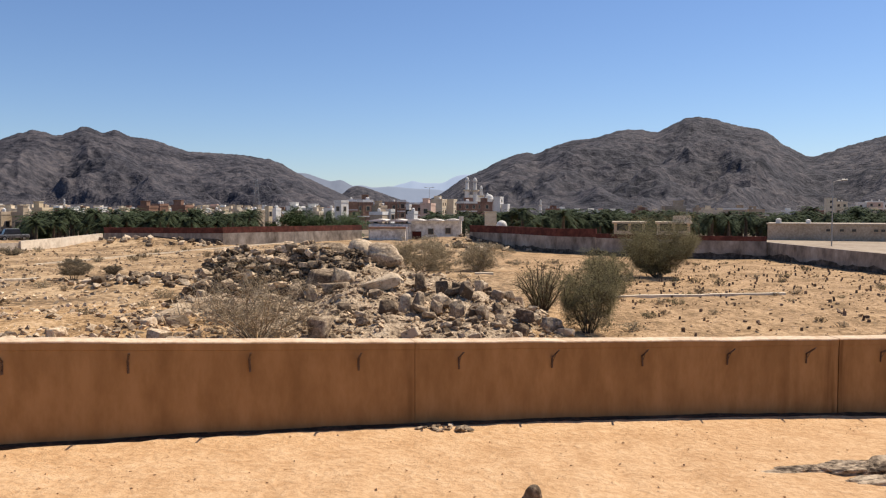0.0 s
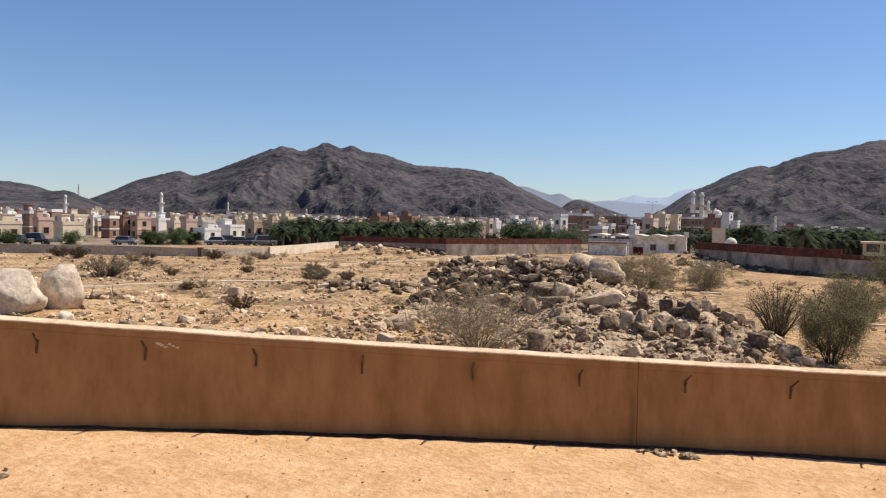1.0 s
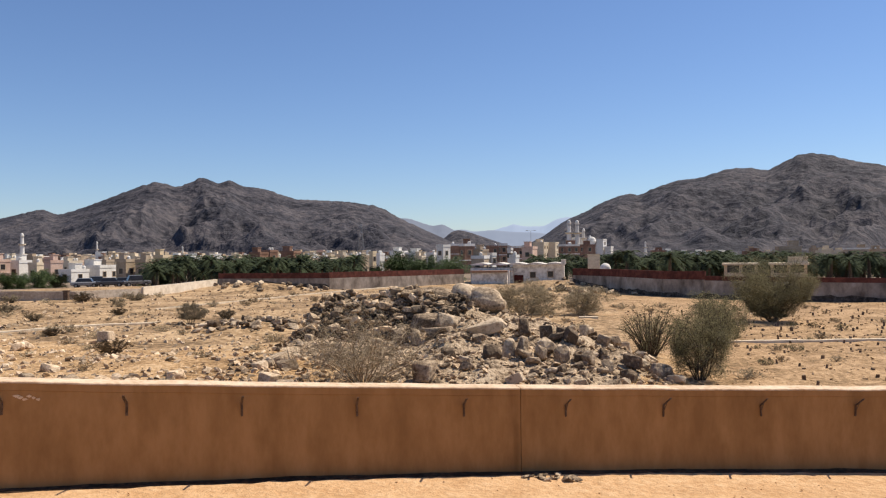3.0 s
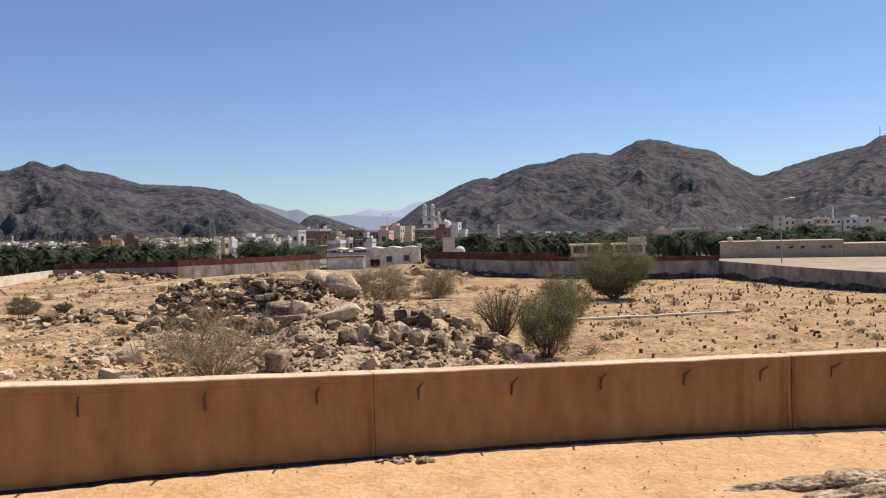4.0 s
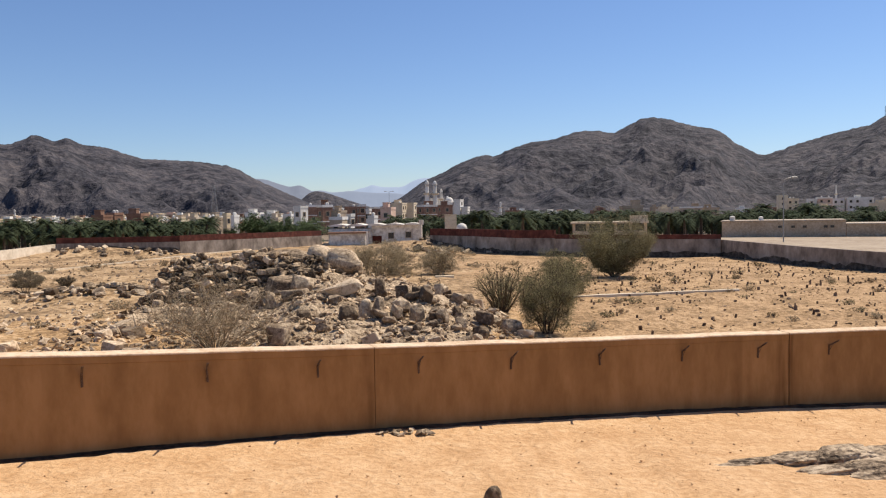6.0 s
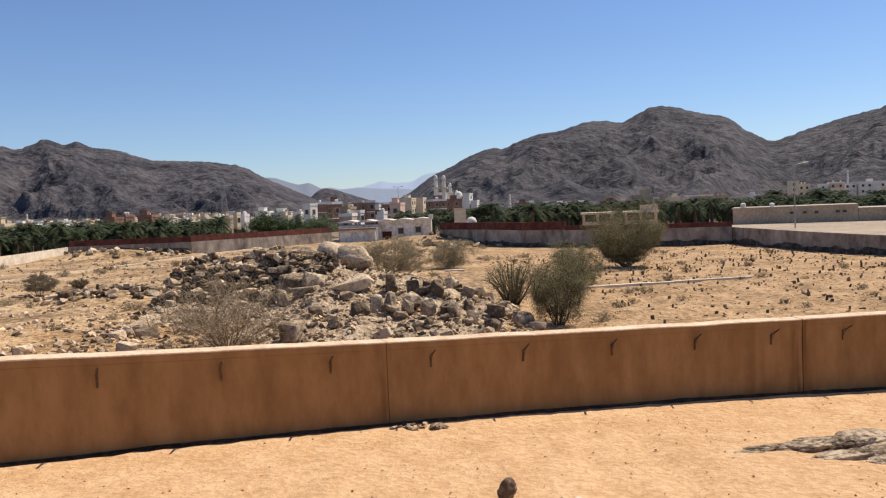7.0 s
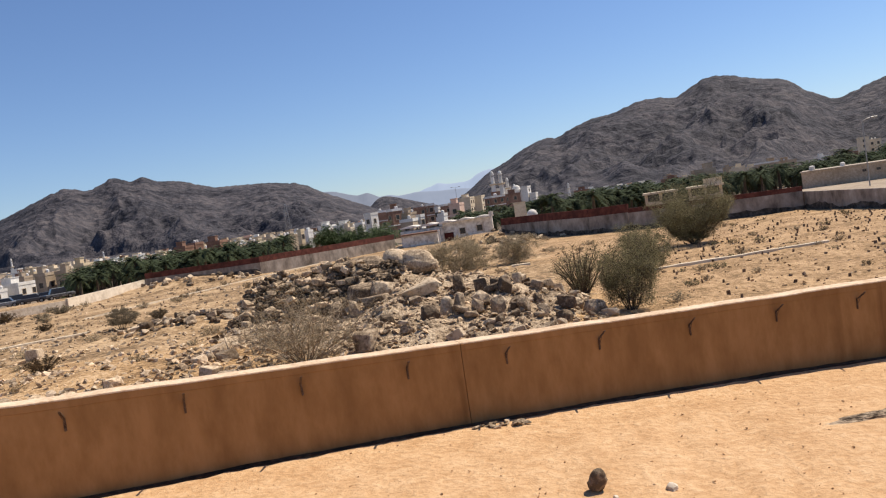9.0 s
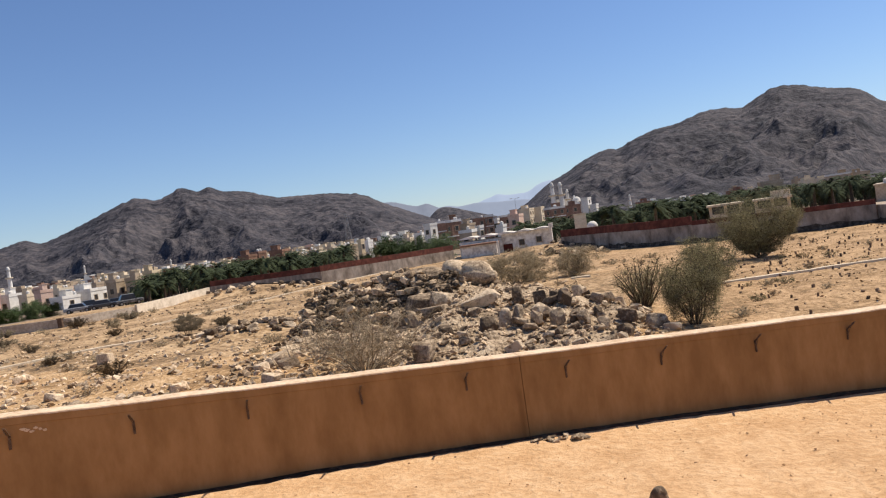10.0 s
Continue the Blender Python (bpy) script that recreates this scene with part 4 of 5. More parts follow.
# ---- the road before the town ----
run_wall("low_wall", "low whitewashed wall on the roadside", [(*polar(-41.5, 138), -.55), (*polar(-38.2, 140), -.5), (*polar(-36.4, 142), -.6)], .3, WHITE)
run_wall("low_wall", "low tan wall on the roadside", [(*polar(-50, 128), -.35), (*polar(-42, 128), -.4)], .3, CREAM)
run_wall("low_wall", "low tan wall on the roadside", [(*polar(-34, 138), -.5), (*polar(-30.2, 132), -.45), (*polar(-27.6, 126), -.35)], .3, TAN)


def car(x, y, turn, label, tall=0):
    top = thing("car", pose(x, y, base_level(x, y), 0, 0, turn), label, "car", "parked cars")
    bm = bmesh.new()
    box(bm, -2.2, 2.2, -.85, .85, .35, .95, bevel=.12)
    part("body", mesh_of("body", bm, CARPAINT), top)
    bm = bmesh.new()
    r = bmesh.ops.create_cube(bm, size=1, matrix=Matrix.Translation((-.2, 0, 1.2 + tall / 2)) @ Matrix.Diagonal((2.6, 1.5, .55 + tall, 1)))
    for v in bm.verts:
        if v.co.z > 1.2:
            v.co.x = -.2 + (v.co.x + .2) * .72
            v.co.y *= .85
    part("cabin", mesh_of("cabin", bm, GLASS), top)
    bm = bmesh.new()
    box(bm, -1.15, .75, -.62, .62, 1.47 + tall, 1.53 + tall, bevel=.02)
    part("roof", mesh_of("roof", bm, CARPAINT), top)
    for sx in (-1.35, 1.35):
        for sy in (-.8, .8):
            bm = bmesh.new()
            cyl(bm, 0, 0, -.1, .1, .34, .34, 16)
            wl = part("wheel", mesh_of("wheel", bm, RUBBER), top, "", pose(sx, sy, .34, 90))
            bm = bmesh.new()
            cyl(bm, 0, 0, -.11, .11, .2, .2, 12)
            part("rim", mesh_of("rim", bm, GALV), wl)


for az, r, turn, tall in ((-31.6, 141, 20, 0), (-30.9, 146, 35, .35), (-30.1, 140, 25, 0), (-29.2, 143, 30, 0), (-28.5, 139, 40, .3), (-37.6, 146, 10, 0), (-44.0, 134, 15, 0), (-42.9, 136, 20, .3)):
    car(*polar(az, r), turn, "dusty parked car on the roadside", tall)


# ---- rocks ----
def rock_mesh(name, seed, mat, square=4.0, sub=3, ncut=5, near=.72, steep=.45):
    """A weathered block: a rounded cuboid, skewed, split along a few planes and roughened."""
    rr = random.Random(seed)
    bm = bmesh.new()
    bmesh.ops.create_icosphere(bm, subdivisions=sub, radius=1)
    cuts = [(Vector((rr.gauss(0, 1), rr.gauss(0, 1), rr.gauss(0, steep))).normalized(), rr.uniform(near, near + .25)) for _ in range(ncut)]
    kx, ky, tz = rr.uniform(-.25, .25), rr.uniform(-.25, .25), rr.uniform(.7, .95)
    for v in bm.verts:
        p = v.co / sum(abs(c) ** square for c in v.co) ** (1 / square)
        p = Vector(((p.x + kx * p.z) * (tz if p.z > 0 else 1), (p.y + ky * p.z) * (tz if p.z > 0 else 1), p.z)) * .86
        for nrm, d in cuts:
            k = p.dot(nrm) - d
            if k > 0:
                p -= nrm * k * .95
        v.co = p * (1 + .09 * noise.noise(p * 1.5 + Vector((seed, 0, 0))) + .05 * noise.noise(p * 4 + Vector((0, seed, 0))))
    return mesh_of(name, bm, mat, smooth=True)


def block_mesh(name, seed, mat, jitter=.24, extra=4, bevel=.05):
    """A broken block of stone: a skewed cuboid with a few more corners, its edges chipped."""
    rr = random.Random(seed)
    bm = bmesh.new()
    for k in range(8):
        c = Vector((k & 1, k >> 1 & 1, k >> 2)) * 2 - Vector((1, 1, 1))
        bm.verts.new(Vector([q * rr.uniform(.78 - jitter, .82) for q in c]))
    for k in range(extra):
        v = Vector((rr.gauss(0, 1), rr.gauss(0, 1), rr.gauss(0, .5))).normalized()
        bm.verts.new(v * rr.uniform(.85, 1.02))
    bmesh.ops.convex_hull(bm, input=bm.verts)
    bmesh.ops.delete(bm, geom=[v for v in bm.verts if not v.link_faces], context="VERTS")
    bmesh.ops.bevel(bm, geom=list(bm.edges), offset=bevel, segments=1, affect="EDGES")
    return mesh_of(name, bm, mat)


def shard_mesh(name, seed, mat, points=13, bevel=.05):
    """An angular broken stone."""
    rr = random.Random(seed)
    bm = bmesh.new()
    for _ in range(points):
        v = Vector((rr.gauss(0, 1), rr.gauss(0, 1), rr.gauss(0, .9))).normalized()
        bm.verts.new(v * rr.uniform(.66, 1.08))
    bmesh.ops.convex_hull(bm, input=bm.verts)
    bmesh.ops.delete(bm, geom=[v for v in bm.verts if not v.link_faces], context="VERTS")
    bmesh.ops.bevel(bm, geom=list(bm.edges), offset=bevel, segments=1, affect="EDGES")
    return mesh_of(name, bm, mat)


SHARP = [block_mesh("rock", 40 + k, ROCK, .42, 5, .05) for k in range(7)] + [shard_mesh("rock", 50 + k, ROCK) for k in range(6)]
ROUND = [block_mesh("boulder", 60 + k, ROCK, .45, 8, .09) for k in range(4)] + [shard_mesh("boulder", 70 + k, ROCK, 19, .08) for k in range(5)]
COBBLE = [rock_mesh("stone", 77, ROCK, 2.0, 4, 3, .74)]
SMOOTH = [rock_mesh("boulder", 90 + k, ROCK, 4.2, 4, 9, .58) for k in range(5)]
PALE = [rock_mesh("boulder", 80 + k, PALEROCK, 2.0, 4, 12, .42, .9) for k in range(4)]
DOME = [rock_mesh("boulder", 100 + k, ROCK, 2.5, 4, 6, .68) for k in range(3)]
FIELDSTONE = [block_mesh("stone", 130 + k, TANSTONE, .34, 6, .09) for k in range(6)]
RUINSTONE = [block_mesh("stone", 110 + k, SHADESTONE, .42, 5, .05) for k in range(5)] + [shard_mesh("stone", 120 + k, SHADESTONE) for k in range(5)]
rk = random.Random(5)


def rock(x, y, sx, sy, sz, meshes, label, group="", sink=.3, turn=None, tilt=12, name="rock"):
    ob = tagged(new(name, rk.choice(meshes)), label, "rock", group)
    ob.matrix_basis = pose(x, y, land(x, y) + sz * (1 - 2 * sink) * .9, rk.uniform(-tilt, tilt), rk.uniform(-tilt, tilt), rk.uniform(0, 360) if turn is None else turn) @ Matrix.Diagonal((sx, sy, sz, 1))
    return ob


# the great stones on the mound: along its crest, on its face, and at its foot
CREST_STONES = (
    (-5.3, 36.3, 1.55, .9, .52, DOME, 5), (-3.75, 36.3, .9, .8, .7, DOME, 30), (-2.8, 36.1, 1.1, .8, .7, DOME, -15),
    (-6.9, 35.0, .6, .4, .28, ROUND, 8), (-5.6, 34.9, .6, .4, .22, ROUND, 0), (-4.3, 34.9, .7, .4, .26, ROUND, -6))
FACE_STONES = (
    (-5.0, 33.4, 1.0, .7, .62, SHARP, 20), (-4.1, 32.8, .7, .7, .5, SHARP, 50), (-2.6, 32.0, 1.1, .7, .36, ROUND, -8), (-4.4, 31.6, .7, .6, .5, SHARP, 10),
    (-5.9, 31.6, .42, .4, .55, SHARP, 15), (-5.3, 31.4, .45, .42, .5, SHARP, 70), (-7.4, 32.6, .7, .5, .28, ROUND, 8), (-6.5, 32.4, .6, .4, .25, ROUND, 0),
    (-1.0, 32.2, .4, .45, .7, SMOOTH, 0), (-.1, 31.8, .42, .4, .5, SHARP, 5), (.55, 31.6, .38, .4, .48, SHARP, 33), (1.4, 32.4, .35, .3, .5, SHARP, 60))
FOOT_STONES = (
    (-1.5, 29.4, .36, .4, .72, SMOOTH, 10), (-1.0, 29.3, .32, .4, .74, SMOOTH, 40), (-2.1, 28.6, .55, .45, .48, SMOOTH, -30), (-.3, 28.8, .34, .4, .55, SHARP, 0), (.45, 28.6, .40, .4, .58, ROUND, 20),
    (1.35, 28.2, .34, .36, .52, ROUND, 60), (2.0, 28.0, .5, .34, .34, ROUND, -35), (2.7, 27.9, .5, .42, .36, SMOOTH, 15), (3.3, 29.6, .6, .4, .34, SMOOTH, 40), (3.9, 29.2, .7, .5, .46, SMOOTH, -40),
    (4.4, 28.6, .5, .4, .3, SHARP, 0), (-2.9, 27.3, .32, .3, .32, SHARP, 9), (-2.8, 26.8, .3, .3, .26, ROUND, 70))
LOW_STONES = ((-4.0, 25.2, .5, .4, .5, ROUND, 0), (-3.6, 28.0, .4, .4, .36, SHARP, 22), (-.6, 27.0, .36, .34, .2, ROUND, 0), (.4, 27.2, .34, .34, .3, SHARP, 45), (.95, 27.6, .34, .3, .34, ROUND, 0), (1.75, 27.4, .3, .3, .22, ROUND, 30))
for x, y, sx, sy, sz, ms, turn in CREST_STONES + FACE_STONES + FOOT_STONES + LOW_STONES:
    if y < 33 and x > -2.2:
        sx, sy, sz = sx * .84, sy * .84, sz * .84
    rock(x, y, sx, sy, sz, ms, "large weathered grey boulder on the rubble mound", "boulders on the mound", sink=.28, turn=turn, tilt=13)
# smaller blocks over the mound's slope
made = 0
while made < 165:
    x, y = rk.uniform(-11, 4.8), rk.uniform(23.5, 37)
    gully = abs(x + .9 - .35 * (34 - y) * .3) < .9 and y > 30.5
    if mound(x, y) < .10 or gully or rk.random() > (.9 if x > -1.2 or y > 32 else .3):
        continue
    if -8.2 < x < -3.9 and 23 < y < 26.8:
        continue
    s = rk.choice((.11, .13, .16, .20, .28)) * rk.uniform(.8, 1.2) * (1.15 if x > -1.2 else .85)
    rock(x, y, s * rk.uniform(1, 1.9), s, s * rk.uniform(.55, 1.2), SHARP if rk.random() < .85 else ROUND, "broken grey stone lying on the mound", "stones on the mound", sink=.14, tilt=26)
    made += 1
# pale boulders on the west side, and single stones in the field
for x, y, sx, sy, sz, turn in ((-24.95, 25.3, 1.75, 1.6, 1.5, 10), (-24.1, 27.0, 1.35, 1.1, 1.35, 40), (-21.0, 23.9, .5, .45, .4, 20)):
    rock(x, y, sx, sy, sz, PALE, "pale smooth granite boulder", "pale boulders", sink=.22, turn=turn, tilt=6, name="boulder")
rock(-23.0, 39.0, .62, .5, .46, ROUND, "single dark-sided pale stone in the field", sink=.25, turn=0)
for x, y, s in ((-14.8, 23.0, .3), (-13.6, 22.7, .34), (-12.6, 22.6, .36), (-11.4, 22.6, .28), (-10.2, 22.9, .33), (-9.4, 22.5, .3), (-16.5, 23.4, .26), (-12.0, 24.4, .3), (-8.9, 24.5, .34), (-8.2, 24.0, .3), (-18.5, 24.0, .3), (-17.5, 26, .3), (-9.6, 27.5, .42), (-9.1, 26.8, .35), (-9.9, 26.4, .3)):
    rock(x, y, s * 1.3, s, s * .8, FIELDSTONE, "rounded pale brown field stone", "field stones", sink=.25, name="field_stone")
# the low heap west of the mound
for k in range(60):
    x, y = rk.gauss(-17, 2.0), rk.gauss(44.8, .9)
    s = rk.uniform(.14, .36)
    rock(x, y, s * 1.5, s, s * .7, SHARP, "grey stone in a low heap", "low stone heap", sink=.2, tilt=25, name="heap_stone")
for k in range(34):
    x, y = rk.gauss(-37, 5), rk.gauss(95.5, 1.0)
    s = rk.uniform(.2, .5)
    rock(x, y, s * 1.3, s, s * .7, SHARP, "dark spoil stone below the wall", "spoil below the wall", sink=.2, tilt=25, name="spoil_stone")
for k in range(40):
    x, y = rk.gauss(1, 4), rk.gauss(86, 4)
    s = rk.uniform(.25, .7)
    rock(x, y, s * 1.3, s, s * .7, SHARP, "brown stone on the earth bank by the hut", "stones by the hut", sink=.2, tilt=25, name="bank_stone")
for k in range(24):
    x, y = rk.uniform(-33, -25), rk.gauss(35.5, .6)
    s = rk.uniform(.2, .36)
    rock(x, y, s * 1.2, s, s * .8, FIELDSTONE, "tan stone in a tumbled row", "tumbled stone row", sink=.2, tilt=25, name="row_stone")

# the dry-stone ruin at the mound's west end
ruin = thing("stone_ruin", Matrix(), "collapsed dry-stone wall of small stones, toned dark for its shaded face", "ruin")
made = 0
while made < 290:
    x, y = rk.uniform(-10.9, -4.6), rk.uniform(33.6, 36.4)
    z = land(x, y) + rk.uniform(-.05, .52)
    s = rk.uniform(.13, .29)
    part("stone", rk.choice(RUINSTONE), ruin, "", pose(x, y, z, rk.uniform(-25, 25), rk.uniform(-25, 25), rk.uniform(0, 360)) @ Matrix.Diagonal((s * 1.5, s, s * .8, 1)))
    made += 1


def scatter(name, label, count, place, size, mat, seed, pile=0.0):
    """Loose stones joined into one mesh, each a small squashed block."""
    rr = random.Random(seed)
    verts, faces = [], []
    tmpl = []
    for k in range(10):
        bm = bmesh.new()
        for _ in range(9):
            v = Vector((rr.gauss(0, 1), rr.gauss(0, 1), rr.gauss(0, 1))).normalized()
            bm.verts.new(v)
        bmesh.ops.convex_hull(bm, input=bm.verts)
        bmesh.ops.delete(bm, geom=[v for v in bm.verts if not v.link_faces], context="VERTS")
        bm.verts.index_update()
        tmpl.append(([v.co.copy() for v in bm.verts], [[v.index for v in f.verts] for f in bm.faces]))
        bm.free()
    n = 0
    while n < count:
        x, y = place(rr)
        if x is None:
            continue
        s = size(rr)
        vs, fs = rr.choice(tmpl)
        m = pose(x, y, land(x, y) + s * .25 + pile * rr.random() ** 1.5, rr.uniform(-30, 30), rr.uniform(-30, 30), rr.uniform(0, 360)) @ Matrix.Diagonal((s * rr.uniform(1, 1.6), s, s * rr.uniform(.5, .9), 1))
        o = len(verts)
        verts += [tuple(m @ v) for v in vs]
        faces += [[o + i for i in f] for f in fs]
        n += 1
    me = bpy.data.meshes.new(name)
    me.from_pydata(verts, [], faces)
    me.materials.append(mat)
    tagged(new(name, me), label, "stones", kind="stuff")


def on_mound(r):
    x, y = r.uniform(-12.5, 5.2), r.uniform(21.5, 40)
    return (x, y) if mound(x, y) > .05 else (None, None)


def on_sand(r):
    y = r.uniform(8.5, 20)
    x = r.uniform(-.95 * y, .65 * y)
    return (x, y) if y < wall_y(x) - .45 else (None, None)


def on_west(r):
    y = 19 + 32 * r.random() ** 1.5
    x = r.uniform(-.95 * y - 4, -.1 * y)
    if y < wall_y(x) + .5 or r.random() > .5 + .7 * noise.noise((x * .35, y * .35, 7)):
        return None, None
    return x, y


def on_far_west(r):
    y = r.uniform(45, 95)
    return r.uniform(-1.0 * y, .05 * y), y


def on_east(r):
    y = r.uniform(22, 70)
    x = r.uniform(5, 31)
    return (x, y) if y > wall_y(x) + .6 and y < 75 - .2 * x else (None, None)


scatter("rubble", "packed small stones of the collapsed ruin, toned dark for shade", 2600, lambda r: (r.uniform(-11.0, -3.6), r.uniform(33.4, 36.8)), lambda r: r.uniform(.08, .2), SHADESTONE, 6, .3)
scatter("sand_lumps", "small lumps and footprint edges in the sand", 900, lambda r: on_sand(r), lambda r: .01 + .022 * r.random() ** 2, SAND, 7)
scatter("rubble", "small broken grey stones covering the mound", 5600, on_mound, lambda r: .035 + .12 * r.random() ** 2.4, RUBBLE, 1)
scatter("field_stones", "loose tan stones strewn over the field", 5200, on_west, lambda r: .03 + .16 * r.random() ** 3.4, TANSTONE, 2)
scatter("field_stones", "scattered stones and clods in the far field", 2600, on_far_west, lambda r: .06 + .18 * r.random() ** 3, RUBBLE, 3)
scatter("field_stones", "small stones and clods between the grave markers", 1500, on_east, lambda r: .03 + .08 * r.random() ** 2, tint_island(EARTH.copy(), .3), 4)

scatter("field_stones", "small dark stones and dry weeds between the graves", 700, on_east, lambda r: .03 + .07 * r.random() ** 2, MARKER, 12)

# small upright grave stones in rough rows
rg = random.Random(9)
MARK = []
for k in range(5):
    bm = bmesh.new()
    box(bm, -.10, .10, -.05, .05, -.15, rg.uniform(.26, .40), bevel=.02)
    for v in bm.verts:
        if v.co.z > .1:
            v.co.x = v.co.x * rg.uniform(.5, .8) + rg.uniform(-.03, .03)
        v.co += Vector((rg.uniform(-.015, .015), rg.uniform(-.015, .015), rg.uniform(-.02, .02)))
    MARK.append(mesh_of("grave_marker", bm, MARKER))
made = 0
for row in range(60):
    y = 23.5 + row * .85
    x = 6.5 + (row % 2) * .7 + rg.uniform(0, .8)
    while x < 32:
        xx, yy = x + rg.gauss(0, .28), y + rg.gauss(0, .3)
        ok = yy > wall_y(xx) + 1.2 and yy < 68.5 - .05 * xx and xx < 29 + max(0, 60 - yy) * .12 and not (xx < 9 and yy < 33)
        if ok and made < 330 and rg.random() < .50:
            s = rg.uniform(.65, 1.1)
            ob = tagged(new("grave_marker", rg.choice(MARK)), "small rough dark upright grave stone", "grave marker", "grave markers in the field")
            ob.matrix_basis = pose(xx, yy, land(xx, yy), rg.uniform(-14, 14), rg.uniform(-14, 14), rg.uniform(-50, 50)) @ Matrix.Diagonal((s * rg.uniform(.45, .85), s * .7, s * rg.uniform(.25, .7), 1))
            made += 1
        x += rg.uniform(1.2, 2.2)


# ---- things on the sand ----
DEBRIS = ((-10.37, 9.36, 0.16), (-10.10, 9.34, 0.12), (-10.80, 9.66, 0.13), (-10.74, 9.84, 0.09), (-9.88, 9.29, 0.10), (-10.11, 9.17, 0.14), (-11.16, 10.03, 0.08), (-10.23, 10.20, 0.06), (-10.18, 9.63, 0.07), (-10.38, 9.24, 0.15))
rock(1.34, 12.3, .18, .17, .225, COBBLE, "round brown stone on the sand", sink=.12, turn=0, tilt=3, name="stone")
rock(2.45, 12.1, .16, .12, .07, PALE, "small pale stone on the sand", sink=.2, name="stone")
rock(1.55, 11.9, .07, .06, .05, PALE, "small pale stone on the sand", sink=.2, name="stone")
rock(-10.0, 9.9, .16, .1, .07, SHARP, "dark clod on the sand", sink=.2, name="stone")


for x, y, s in DEBRIS:
    rock(x, y, s * 1.3, s, s * .8, SHARP, "broken grey stone lying on the sand", "stones on the sand", sink=.2, tilt=25, name="stone")


def outcrop():
    """Flat layered bedrock that breaks through the sand in long, tilted plates."""
    top = thing("rock_outcrop", Matrix(), "flat layered grey bedrock breaking through the sand", "rock")
    rr = random.Random(3)
    for k, (x, y, lx, ly, h, turn) in enumerate(((6.75, 14.85, .9, .2, .10, 12), (7.7, 15.0, .8, .3, .18, 10), (8.6, 15.15, .75, .42, .25, 18), (9.5, 15.3, .9, .5, .24, 24), (10.5, 15.6, 1.0, .55, .3, 28), (9.3, 14.55, 1.2, .5, .2, 15), (10.7, 14.9, 1.2, .7, .26, 22), (7.9, 14.4, .8, .22, .10, 5), (11.7, 15.8, 1.2, .8, .34, 30), (11.4, 14.4, 1.3, .6, .24, 15))):
        bm = bmesh.new()
        bmesh.ops.create_icosphere(bm, subdivisions=5, radius=1)
        for v in bm.verts:
            p = v.co.copy()
            q = 1 + .035 * noise.noise(p * 13 + Vector((k, 5, 0))) + .28 * noise.noise(p * 1.6 + Vector((k * 7, 0, 0))) + .10 * noise.noise(p * 5 + Vector((0, k * 3, 0)))
            zz = p.z * q
            zz = math.floor(zz * 4 + p.x * .8) / 4 * .35 + zz * .65
            v.co = Vector((p.x * q * lx, p.y * q * ly, zz * h))
        part("plate", mesh_of("plate", bm, STRATA), top, "", pose(x, y, land(x, y) + .0, rr.uniform(-4, 4), rr.uniform(-5, 5), turn))


outcrop()
heap = thing("debris_heap", pose(-.05, 16.55, 0), "small heap of grey plaster debris at the wall's foot", "debris")
rr = random.Random(8)
for k in range(22):
    x, y = rr.gauss(0, .3), rr.gauss(-.05, .12)
    s = rr.uniform(.04, .12)
    part("fragment", rr.choice(SHARP), heap, "", pose(x, y, land(x - .05, y + 16.55) + s * .3, rr.uniform(-30, 30), rr.uniform(-30, 30), rr.uniform(0, 360)) @ Matrix.Diagonal((s * 1.9, s * 1.0, s * .38, 1)))


